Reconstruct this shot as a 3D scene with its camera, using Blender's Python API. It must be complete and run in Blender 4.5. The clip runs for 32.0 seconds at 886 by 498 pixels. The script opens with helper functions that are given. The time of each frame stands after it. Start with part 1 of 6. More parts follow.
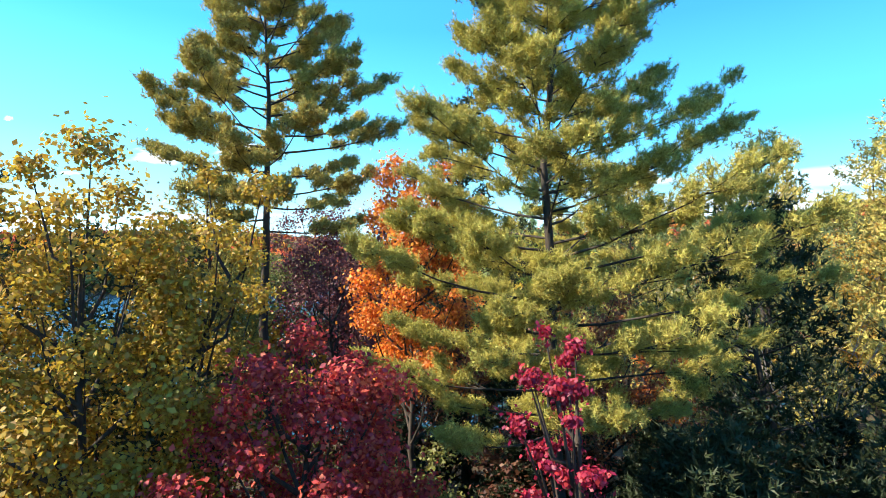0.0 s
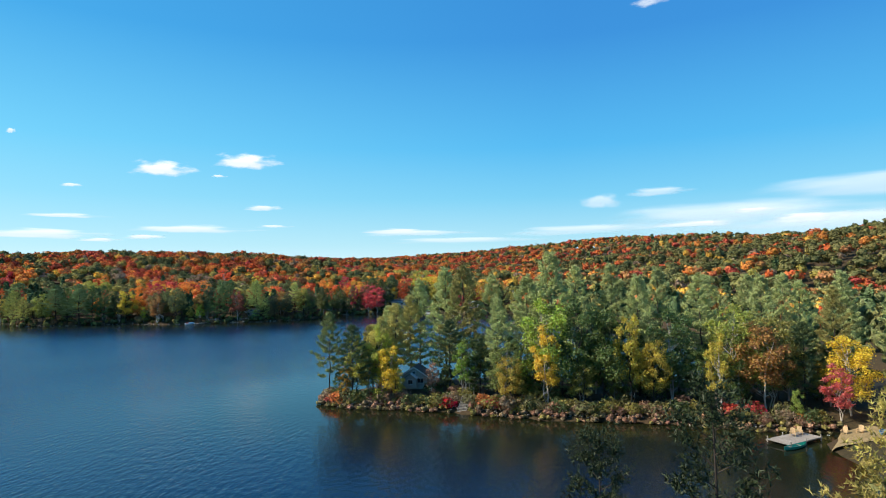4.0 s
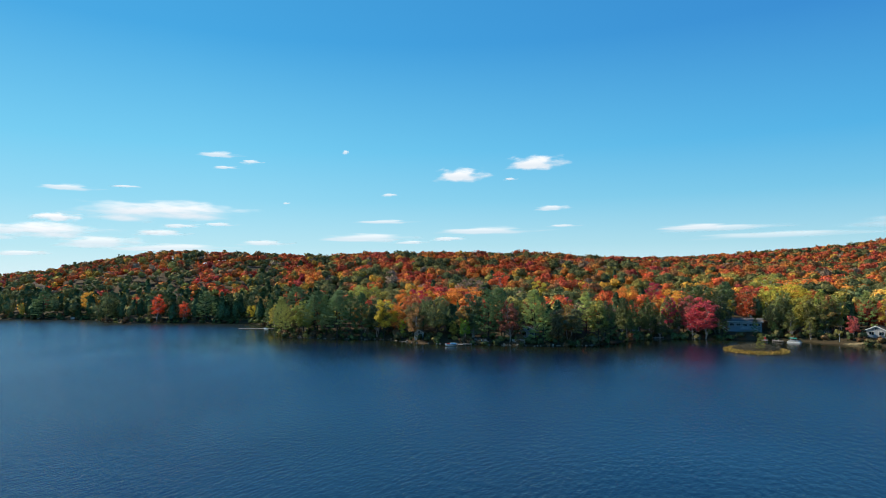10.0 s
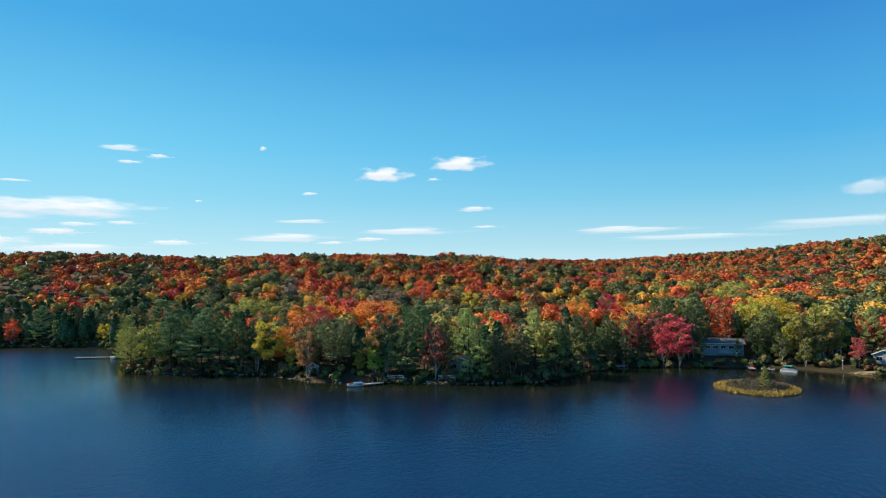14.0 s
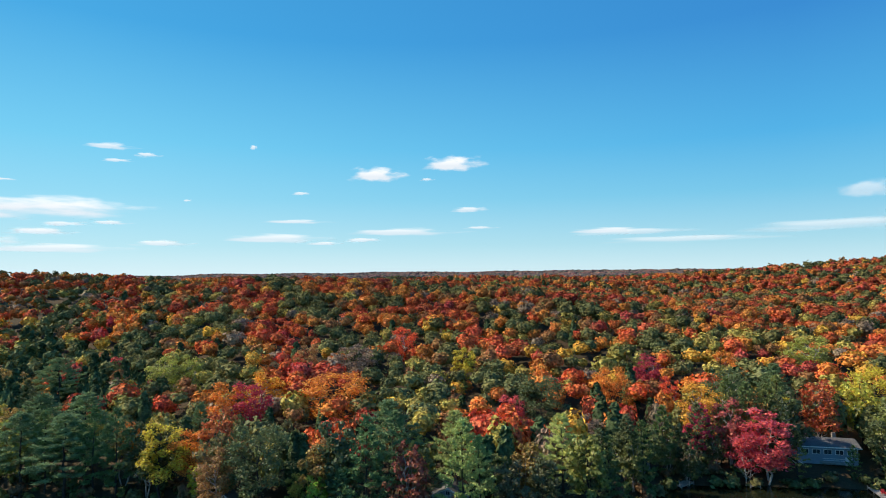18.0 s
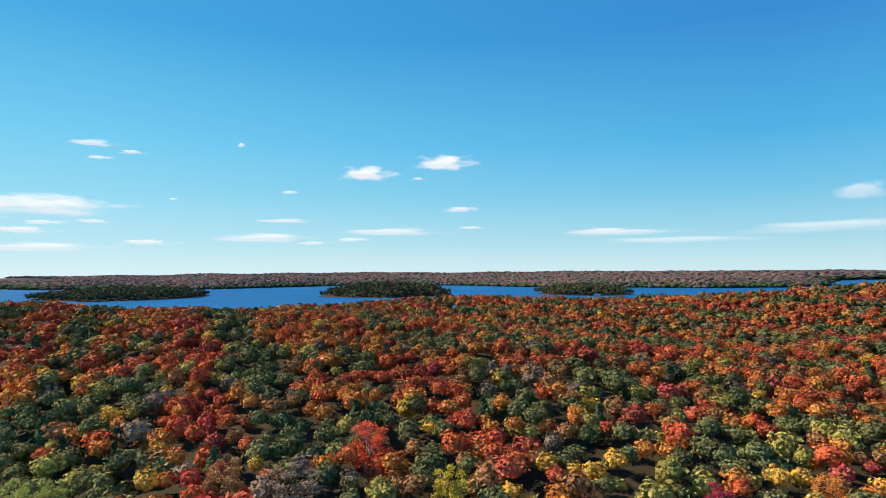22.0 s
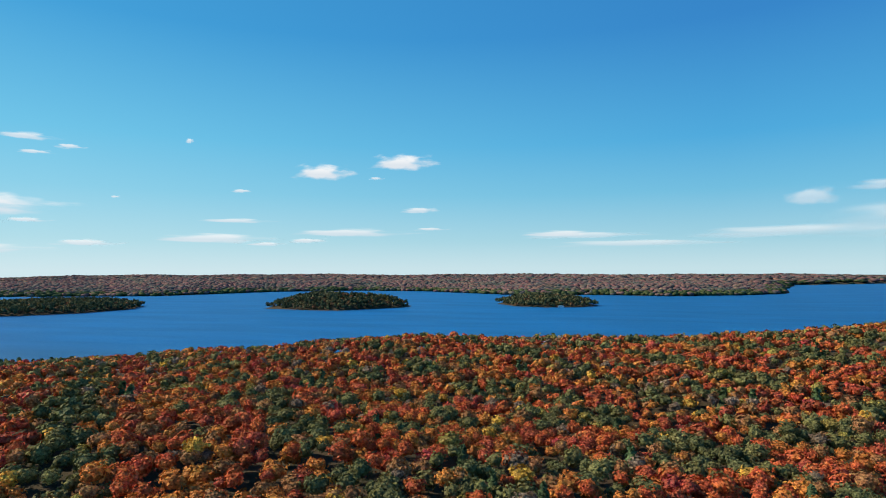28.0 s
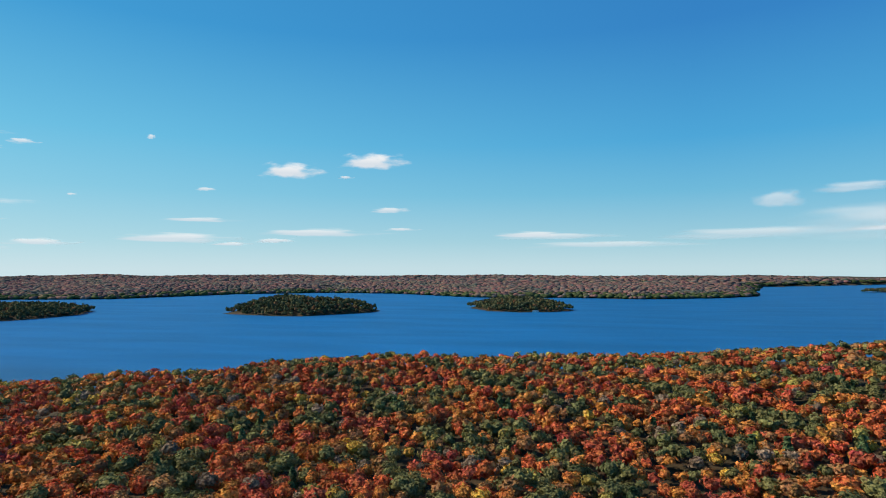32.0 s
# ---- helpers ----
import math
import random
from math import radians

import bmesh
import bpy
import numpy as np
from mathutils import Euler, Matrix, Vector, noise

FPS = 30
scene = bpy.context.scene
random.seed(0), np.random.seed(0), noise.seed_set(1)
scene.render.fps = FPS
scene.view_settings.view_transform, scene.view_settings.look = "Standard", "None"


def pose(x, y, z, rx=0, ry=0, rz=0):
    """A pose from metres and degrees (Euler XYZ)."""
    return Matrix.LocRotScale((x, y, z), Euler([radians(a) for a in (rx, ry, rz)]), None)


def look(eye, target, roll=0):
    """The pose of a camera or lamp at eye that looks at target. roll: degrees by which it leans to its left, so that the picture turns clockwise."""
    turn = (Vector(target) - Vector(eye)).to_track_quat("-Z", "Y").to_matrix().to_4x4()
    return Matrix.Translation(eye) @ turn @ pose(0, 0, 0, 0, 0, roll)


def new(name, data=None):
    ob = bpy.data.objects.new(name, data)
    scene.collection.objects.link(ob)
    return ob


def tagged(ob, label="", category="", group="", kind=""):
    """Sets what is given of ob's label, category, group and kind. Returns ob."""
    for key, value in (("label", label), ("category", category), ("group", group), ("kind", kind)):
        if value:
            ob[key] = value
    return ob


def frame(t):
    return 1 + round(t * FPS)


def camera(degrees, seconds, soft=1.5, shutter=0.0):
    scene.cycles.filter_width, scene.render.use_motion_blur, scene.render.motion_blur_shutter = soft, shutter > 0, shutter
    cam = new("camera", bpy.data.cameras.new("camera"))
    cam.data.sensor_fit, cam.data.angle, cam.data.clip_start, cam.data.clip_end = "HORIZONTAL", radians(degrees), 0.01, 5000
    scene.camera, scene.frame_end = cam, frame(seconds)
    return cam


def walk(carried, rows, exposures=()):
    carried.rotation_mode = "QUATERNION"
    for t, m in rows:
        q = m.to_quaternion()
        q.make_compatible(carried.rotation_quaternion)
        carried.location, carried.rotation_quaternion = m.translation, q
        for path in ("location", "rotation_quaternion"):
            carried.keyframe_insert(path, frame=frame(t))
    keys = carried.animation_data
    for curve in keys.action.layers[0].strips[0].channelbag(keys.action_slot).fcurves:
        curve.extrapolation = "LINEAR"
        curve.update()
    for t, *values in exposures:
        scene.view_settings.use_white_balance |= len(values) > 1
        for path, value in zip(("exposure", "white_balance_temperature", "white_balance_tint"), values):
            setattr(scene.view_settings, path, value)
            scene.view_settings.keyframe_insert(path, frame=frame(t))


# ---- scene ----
cam = camera(72.8, 32.0, 1.0)
METRES, EYE, TILT, LEAN, TURN = 465.0, 2.2, 1.2, 0.6, 0.0
ROWS = [
    (0.0, 0.0002, 0.024, 0.0257, 0.0, 0.0, 0.0),
    (0.5, 0.0002, 0.0298, 0.0292, 0.1, 0.23, 0.17),
    (1.0, 0.0002, 0.0328, 0.0331, 0.0, 0.52, 0.21),
    (1.5, 0.0004, 0.0327, 0.037, 0.09, 0.72, 0.12),
    (2.0, 0.0003, 0.0335, 0.0408, 0.05, 1.06, 0.06),
    (2.5, 0.0003, 0.0385, 0.0443, 0.02, 0.85, 0.19),
    (4.5, -0.0005, 0.0904, 0.0441, 0.5, 0.96, 0.03),
    (5.0, -0.0008, 0.1074, 0.0434, 4.47, 0.93, -0.01),
    (5.5, -0.0024, 0.1242, 0.0427, 7.53, 0.83, 0.05),
    (6.0, -0.0037, 0.1409, 0.0421, 9.6, 0.82, 0.08),
    (6.5, -0.0068, 0.1573, 0.0414, 15.19, 0.74, 0.13),
    (7.0, -0.0109, 0.1728, 0.0409, 19.85, 0.71, 0.21),
    (7.5, -0.0159, 0.1878, 0.0411, 22.94, 0.71, 0.36),
    (8.0, -0.0217, 0.2023, 0.0417, 25.07, 0.78, 0.46),
    (8.5, -0.028, 0.2171, 0.0427, 26.09, 0.85, 0.49),
    (9.0, -0.0344, 0.2315, 0.0439, 26.77, 0.92, 0.54),
    (9.5, -0.0409, 0.2456, 0.0449, 27.29, 0.96, 0.57),
    (10.0, -0.0474, 0.2595, 0.0459, 27.33, 1.0, 0.59),
    (10.5, -0.054, 0.2734, 0.0467, 27.28, 1.03, 0.59),
    (11.0, -0.0599, 0.2878, 0.0473, 27.15, 1.04, 0.62),
    (11.5, -0.0662, 0.302, 0.0481, 26.75, 1.03, 0.62),
    (12.0, -0.0722, 0.3165, 0.0486, 26.03, 1.02, 0.64),
    (12.5, -0.0781, 0.3311, 0.0489, 24.8, 1.03, 0.63),
    (13.0, -0.0837, 0.3458, 0.0492, 22.91, 1.0, 0.6),
    (13.5, -0.0886, 0.3607, 0.0493, 21.0, 1.02, 0.59),
    (14.0, -0.0935, 0.3755, 0.0501, 20.02, 0.99, 0.55),
    (14.5, -0.0983, 0.3903, 0.0525, 19.96, 1.01, 0.54),
    (16.5, -0.1179, 0.451, 0.0675, 19.72, 0.94, 0.52),
    (17.0, -0.1224, 0.4661, 0.0724, 19.63, 0.91, 0.47),
    (17.5, -0.127, 0.481, 0.0771, 19.54, 0.9, 0.45),
    (18.0, -0.1316, 0.4961, 0.0817, 19.42, 0.91, 0.4),
    (18.5, -0.1361, 0.5111, 0.0866, 19.33, 0.86, 0.37),
    (19.0, -0.1406, 0.5262, 0.0912, 19.22, 0.83, 0.35),
    (19.5, -0.145, 0.5412, 0.096, 19.13, 0.82, 0.3),
    (20.0, -0.1492, 0.556, 0.1006, 19.04, 0.78, 0.25),
    (20.5, -0.1537, 0.5708, 0.105, 18.93, 0.77, 0.25),
    (21.0, -0.1579, 0.5854, 0.1096, 18.84, 0.76, 0.24),
    (21.5, -0.1623, 0.6, 0.1141, 18.72, 0.74, 0.2),
    (22.0, -0.1665, 0.6145, 0.1186, 18.61, 0.72, 0.19),
    (22.5, -0.171, 0.6291, 0.1231, 18.46, 0.7, 0.15),
    (23.0, -0.1753, 0.6442, 0.1274, 18.19, 0.72, 0.15),
    (23.5, -0.1794, 0.659, 0.1321, 17.94, 0.73, 0.14),
    (24.0, -0.1839, 0.6738, 0.1366, 17.71, 0.75, 0.11),
    (24.5, -0.1881, 0.6888, 0.1409, 17.5, 0.75, 0.07),
    (25.0, -0.1922, 0.7038, 0.1455, 17.29, 0.74, 0.05),
    (25.5, -0.1963, 0.7186, 0.1502, 17.04, 0.72, 0.0),
    (27.5, -0.213, 0.7795, 0.1687, 15.28, 0.56, -0.08),
    (28.0, -0.2168, 0.7945, 0.1732, 14.67, 0.57, -0.09),
    (28.5, -0.2208, 0.8098, 0.1778, 14.02, 0.59, -0.11),
    (29.0, -0.2244, 0.8249, 0.1824, 13.36, 0.59, -0.14),
    (29.5, -0.2276, 0.8402, 0.1865, 12.72, 0.57, -0.17),
    (30.0, -0.2309, 0.8549, 0.1879, 12.41, 0.58, -0.2),
    (30.5, -0.2342, 0.8698, 0.1883, 12.27, 0.59, -0.21),
    (31.0, -0.2376, 0.8845, 0.1883, 12.15, 0.6, -0.23),
    (31.5, -0.2409, 0.8997, 0.188, 12.05, 0.6, -0.24),
    (32.0, -0.2444, 0.9151, 0.1876, 11.93, 0.56, -0.27),
]
walk(cam, [(t, pose(0, 0, EYE, TILT, LEAN, TURN) @ pose(METRES * x, METRES * y, METRES * z, 90 + pitch, roll, yaw)) for t, x, y, z, yaw, pitch, roll in ROWS],
     [(0.0, 1.45), (1.0, 1.1), (2.0, 0.48), (5.0, 0.3), (9.0, 0.12), (13.0, 0.16), (19.0, 0.15), (25.0, 0.08), (32.0, -0.08)])

# ---- light: low autumn sun from the side, clear sky ----
SUN_TURN, SUN_UP = 96.0, 37.0            # degrees to the left of +y, degrees above the horizon
world = bpy.data.worlds.new("sky")
scene.world = world
world.use_nodes = True
wn, wl = world.node_tree.nodes, world.node_tree.links
sky = wn.new("ShaderNodeTexSky")
sky.sky_type, sky.sun_disc = "NISHITA", False
sky.sun_elevation, sky.sun_rotation = radians(SUN_UP), radians(-SUN_TURN)
sky.air_density, sky.dust_density, sky.ozone_density = 1.0, 0.45, 3.0
wn["Background"].inputs["Strength"].default_value = 0.145
# the clear, cold blue of an October sky: pale at the horizon, deeper away from the sun
tc = wn.new("ShaderNodeTexCoord")
up = wn.new("ShaderNodeSeparateXYZ")
wl.new(tc.outputs["Generated"], up.inputs[0])
ramps = []
for stops in (((0.0, (0.66, 0.86, 0.93)), (0.045, (0.46, 0.77, 0.88)), (0.12, (0.27, 0.67, 0.87)), (0.2, (0.16, 0.59, 0.86)), (0.36, (0.05, 0.38, 0.75)), (0.8, (0.03, 0.22, 0.55))),
              ((0.0, (0.6, 0.82, 0.89)), (0.045, (0.38, 0.69, 0.82)), (0.12, (0.17, 0.55, 0.8)), (0.2, (0.075, 0.43, 0.78)), (0.36, (0.035, 0.255, 0.64)), (0.8, (0.02, 0.16, 0.48)))):
    g = wn.new("ShaderNodeValToRGB")
    while len(g.color_ramp.elements) < len(stops):
        g.color_ramp.elements.new(0.5)
    for e, (p, c) in zip(g.color_ramp.elements, stops):
        e.position, e.color = p, (*c, 1)
    wl.new(up.outputs["Z"], g.inputs[0])
    ramps.append(g)
side = wn.new("ShaderNodeVectorMath")
side.operation = "DOT_PRODUCT"
side.inputs[1].default_value = (-math.sin(radians(SUN_TURN)), math.cos(radians(SUN_TURN)), 0)
wl.new(tc.outputs["Generated"], side.inputs[0])
turn = wn.new("ShaderNodeMapRange")
turn.inputs["From Min"].default_value, turn.inputs["From Max"].default_value = -0.28, 0.67
wl.new(side.outputs["Value"], turn.inputs["Value"])
blue = wn.new("ShaderNodeMix")
blue.data_type = "RGBA"
wl.new(turn.outputs[0], blue.inputs[0])
wl.new(ramps[1].outputs[0], blue.inputs[6])
wl.new(ramps[0].outputs[0], blue.inputs[7])
bright = wn.new("ShaderNodeVectorMath")
bright.operation = "SCALE"
bright.inputs["Scale"].default_value = 6.4
wl.new(blue.outputs[2], bright.inputs[0])
glow = wn.new("ShaderNodeMapRange")                      # the sky brightens round the sun
glow.interpolation_type = "SMOOTHSTEP"
glow.inputs["From Min"].default_value, glow.inputs["From Max"].default_value = 0.95, 1.0
glow.inputs["To Min"].default_value, glow.inputs["To Max"].default_value = 6.4, 11.0
wl.new(side.outputs["Value"], glow.inputs["Value"])
wl.new(glow.outputs[0], bright.inputs["Scale"])
clear_sky = wn.new("ShaderNodeMix")
clear_sky.data_type = "RGBA"
clear_sky.inputs[0].default_value = 0.95
wl.new(sky.outputs[0], clear_sky.inputs[6])
wl.new(bright.outputs[0], clear_sky.inputs[7])
wl.new(clear_sky.outputs[2], wn["Background"].inputs["Color"])
sun_data = bpy.data.lights.new("sun", "SUN")
sun_data.energy, sun_data.angle, sun_data.color = 5.4, radians(0.6), (1.0, 0.87, 0.67)
sun = new("sun", sun_data)
su = Vector((-math.sin(radians(SUN_TURN)) * math.cos(radians(SUN_UP)), math.cos(radians(SUN_TURN)) * math.cos(radians(SUN_UP)), math.sin(radians(SUN_UP))))
sun.matrix_world = look(su * 300, (0, 0, 0))

# ---- materials ----
def material(name, rough=0.8, metal=0.0, spec=0.3):
    m = bpy.data.materials.new(name)
    m.use_nodes = True
    b = m.node_tree.nodes["Principled BSDF"]
    b.inputs["Roughness"].default_value, b.inputs["Metallic"].default_value = rough, metal
    b.inputs["Specular IOR Level"].default_value = spec
    return m, m.node_tree.nodes, m.node_tree.links, b


def noise_tex(n, l, scale, detail=4.0, coord="Object", stretch=None):
    tc = n.new("ShaderNodeTexCoord")
    t = n.new("ShaderNodeTexNoise")
    t.inputs["Scale"].default_value, t.inputs["Detail"].default_value = scale, detail
    if stretch:
        mp = n.new("ShaderNodeMapping")
        mp.inputs["Scale"].default_value = stretch
        l.new(tc.outputs[coord], mp.inputs["Vector"])
        l.new(mp.outputs[0], t.inputs["Vector"])
    else:
        l.new(tc.outputs[coord], t.inputs["Vector"])
    return t


def ramp(n, l, src, stops):
    r = n.new("ShaderNodeValToRGB")
    while len(r.color_ramp.elements) < len(stops):
        r.color_ramp.elements.new(0.5)
    for e, (p, c) in zip(r.color_ramp.elements, stops):
        e.position, e.color = p, (*c, 1)
    l.new(src, r.inputs[0])
    return r


def bump(n, l, src, b, strength=0.4, dist=0.02):
    bp = n.new("ShaderNodeBump")
    bp.inputs["Strength"].default_value, bp.inputs["Distance"].default_value = strength, dist
    l.new(src, bp.inputs["Height"])
    l.new(bp.outputs[0], b.inputs["Normal"])


def grainy(name, c1, c2, scale, rough=0.85, stretch=None, bumpd=0.02, strength=0.5, metal=0.0, scale2=None):
    """A surface that wavers between two colours at two scales, with fine relief."""
    m, n, l, b = material(name, rough, metal)
    t = noise_tex(n, l, scale, 6, stretch=stretch)
    t2 = noise_tex(n, l, scale2 or scale * 0.13, 3)
    mx = n.new("ShaderNodeMath")
    mx.operation = "MULTIPLY_ADD"
    mx.inputs[1].default_value = 0.65
    l.new(t.outputs["Fac"], mx.inputs[0])
    m2 = n.new("ShaderNodeMath")
    m2.operation = "MULTIPLY"
    m2.inputs[1].default_value = 0.35
    l.new(t2.outputs["Fac"], m2.inputs[0])
    l.new(m2.outputs[0], mx.inputs[2])
    r = ramp(n, l, mx.outputs[0], [(0.32, c1), (0.68, c2)])
    l.new(r.outputs[0], b.inputs["Base Color"])
    bump(n, l, t.outputs["Fac"], b, strength, bumpd)
    return m


def leafy(name, by_attribute, through_light=0.3, spread=0.45, gloss=0.06, hue=0.018, fine=0.0, grain=1.5):
    """Foliage: its colour comes from the tree's own tint and wavers from leaf to leaf."""
    m = bpy.data.materials.new(name)
    m.use_nodes = True
    n, l = m.node_tree.nodes, m.node_tree.links
    n.remove(n["Principled BSDF"])
    if by_attribute:
        a = n.new("ShaderNodeAttribute")
        a.attribute_name = "tint"
        col = a.outputs["Color"]
    else:
        a = n.new("ShaderNodeObjectInfo")
        col = a.outputs["Color"]
    g = n.new("ShaderNodeNewGeometry")
    nz = noise_tex(n, l, 0.35, 3, "Object")
    add = n.new("ShaderNodeMath")
    l.new(g.outputs["Random Per Island"], add.inputs[0])
    l.new(nz.outputs["Fac"], add.inputs[1])
    mr = n.new("ShaderNodeMapRange")
    mr.inputs["From Min"].default_value, mr.inputs["From Max"].default_value = 0.25, 1.35
    mr.inputs["To Min"].default_value, mr.inputs["To Max"].default_value = 1 - spread, 1 + spread
    l.new(add.outputs[0], mr.inputs["Value"])
    hs = n.new("ShaderNodeHueSaturation")
    l.new(col, hs.inputs["Color"])
    value, normal = mr.outputs[0], None
    if fine:                                             # sprays of leaves too small to build
        fz = noise_tex(n, l, grain, 5, "Object")
        fm = n.new("ShaderNodeMapRange")
        fm.inputs["From Min"].default_value, fm.inputs["From Max"].default_value = 0.34, 0.66
        fm.inputs["To Min"].default_value, fm.inputs["To Max"].default_value = 1 - fine, 1 + fine
        l.new(fz.outputs["Fac"], fm.inputs["Value"])
        vm = n.new("ShaderNodeMath")
        vm.operation = "MULTIPLY"
        l.new(value, vm.inputs[0])
        l.new(fm.outputs[0], vm.inputs[1])
        value = vm.outputs[0]
        bp = n.new("ShaderNodeBump")
        bp.inputs["Strength"].default_value, bp.inputs["Distance"].default_value = 1.0, 0.7 / grain
        l.new(fz.outputs["Fac"], bp.inputs["Height"])
        normal = bp.outputs[0]
    l.new(value, hs.inputs["Value"])
    mh = n.new("ShaderNodeMapRange")
    mh.inputs["To Min"].default_value, mh.inputs["To Max"].default_value = 0.5 - hue, 0.5 + hue
    l.new(g.outputs["Random Per Island"], mh.inputs["Value"])
    turn_ = mh.outputs[0]
    if fine:
        hz_ = noise_tex(n, l, 0.3, 2, "Object")
        hm = n.new("ShaderNodeMapRange")
        hm.inputs["From Min"].default_value, hm.inputs["From Max"].default_value = 0.3, 0.7
        hm.inputs["To Min"].default_value, hm.inputs["To Max"].default_value = -2.2 * hue, 2.2 * hue
        l.new(hz_.outputs["Fac"], hm.inputs["Value"])
        ha = n.new("ShaderNodeMath")
        l.new(turn_, ha.inputs[0])
        l.new(hm.outputs[0], ha.inputs[1])
        turn_ = ha.outputs[0]
    l.new(turn_, hs.inputs["Hue"])
    d, t, mx = n.new("ShaderNodeBsdfDiffuse"), n.new("ShaderNodeBsdfTranslucent"), n.new("ShaderNodeMixShader")
    l.new(hs.outputs[0], d.inputs["Color"])
    l.new(hs.outputs[0], t.inputs["Color"])
    if normal:
        l.new(normal, d.inputs["Normal"])
    mx.inputs[0].default_value = through_light
    l.new(d.outputs[0], mx.inputs[1])
    l.new(t.outputs[0], mx.inputs[2])
    gl, m2 = n.new("ShaderNodeBsdfGlossy"), n.new("ShaderNodeMixShader")
    gl.inputs["Roughness"].default_value = 0.55
    m2.inputs[0].default_value = gloss
    l.new(mx.outputs[0], m2.inputs[1])
    l.new(gl.outputs[0], m2.inputs[2])
    l.new(m2.outputs[0], n["Material Output"].inputs["Surface"])
    return m


M_LEAF = leafy("leaf", False, 0.42, 0.45, 0.03)
M_NEEDLE = leafy("needle", False, 0.12, 0.45, 0.02)
M_WOODS = leafy("woods_leaf", True, 0.1, 0.26, 0.01, 0.006, 0.5, 1.3)
M_BARK = grainy("pine_bark", (0.02, 0.016, 0.013), (0.075, 0.06, 0.05), 9, 0.95, (1, 1, 0.25), 0.04, 0.9)
M_BIRCH = grainy("birch_bark", (0.22, 0.19, 0.16), (0.62, 0.58, 0.52), 7, 0.8, (1, 1, 2.5), 0.02, 0.5)
M_TWIG = grainy("grey_twigs", (0.14, 0.12, 0.11), (0.33, 0.3, 0.28), 12, 0.95)
M_WATER, wnn, wll, wb = material("lake_water", 0.13, 0.0, 0.5)
wa = wnn.new("ShaderNodeAttribute")
wa.attribute_name = "tint"
w3 = noise_tex(wnn, wll, 0.004, 4, "Object", (1.0, 4.0, 1.0))      # broad streaks drawn by the wind
wv = wnn.new("ShaderNodeMapRange")
wv.inputs["From Min"].default_value, wv.inputs["From Max"].default_value = 0.3, 0.7
wv.inputs["To Min"].default_value, wv.inputs["To Max"].default_value = 0.85, 1.18
wll.new(w3.outputs["Fac"], wv.inputs["Value"])
wh = wnn.new("ShaderNodeHueSaturation")
wll.new(wa.outputs["Color"], wh.inputs["Color"])
wll.new(wv.outputs[0], wh.inputs["Value"])
wll.new(wh.outputs[0], wb.inputs["Base Color"])
wb.inputs["IOR"].default_value = 1.33
w1 = noise_tex(wnn, wll, 1.35, 5, "Object", (1.0, 0.45, 1.0))
w2 = noise_tex(wnn, wll, 0.035, 3, "Object", (1.0, 0.6, 1.0))
wm = wnn.new("ShaderNodeMath")
wm.operation = "MULTIPLY"
wll.new(w1.outputs["Fac"], wm.inputs[0])
wll.new(w2.outputs["Fac"], wm.inputs[1])
bump(wnn, wll, wm.outputs[0], wb, 1.0, 0.45)
# calmer in the lee of the shores
wc = wnn.new("ShaderNodeAttribute")
wc.attribute_name = "lee"
wk = wnn.new("ShaderNodeMapRange")
wk.inputs["To Min"].default_value, wk.inputs["To Max"].default_value = 1.0, 0.05
wll.new(wc.outputs["Fac"], wk.inputs["Value"])
wll.new(wk.outputs[0], wb.inputs["Normal"].links[0].from_node.inputs["Strength"])
# the second lake lies open to the wind: rougher water
wp, ws = wnn.new("ShaderNodeTexCoord"), wnn.new("ShaderNodeSeparateXYZ")
wll.new(wp.outputs["Object"], ws.inputs[0])
wq = wnn.new("ShaderNodeMapRange")
wq.inputs["To Min"].default_value, wq.inputs["To Max"].default_value = 0.25, 0.09
wll.new(wc.outputs["Fac"], wq.inputs["Value"])
for sock, near_v, far_v in (("Roughness", 0.09, 0.5), ("Specular IOR Level", 0.55, 0.22)):
    wr = wnn.new("ShaderNodeMapRange")
    if sock == "Roughness":
        wll.new(wq.outputs[0], wr.inputs["To Min"])
    wr.inputs["From Min"].default_value, wr.inputs["From Max"].default_value = 700.0, 1000.0
    wr.inputs["To Min"].default_value, wr.inputs["To Max"].default_value = near_v, far_v
    wll.new(ws.outputs["Y"], wr.inputs["Value"])
    wll.new(wr.outputs[0], wb.inputs[sock])

# ground: leaf litter, moss and needles; mud and stones below the water line
M_GROUND, gn, gll, gb = material("forest_floor", 0.95)
g1 = noise_tex(gn, gll, 2.2, 8)
g2 = noise_tex(gn, gll, 0.08, 4)
gr1 = ramp(gn, gll, g1.outputs["Fac"], [(0.3, (0.02, 0.015, 0.009)), (0.52, (0.05, 0.033, 0.018)), (0.75, (0.1, 0.055, 0.026))])
gr2 = ramp(gn, gll, g2.outputs["Fac"], [(0.35, (0.035, 0.042, 0.016)), (0.65, (0.1, 0.06, 0.028))])
gm = gn.new("ShaderNodeMix")
gm.data_type = "RGBA"
gm.inputs[0].default_value = 0.45
gll.new(gr1.outputs[0], gm.inputs[6])
gll.new(gr2.outputs[0], gm.inputs[7])
gll.new(gm.outputs[2], gb.inputs["Base Color"])
bump(gn, gll, g1.outputs["Fac"], gb, 0.8, 0.15)

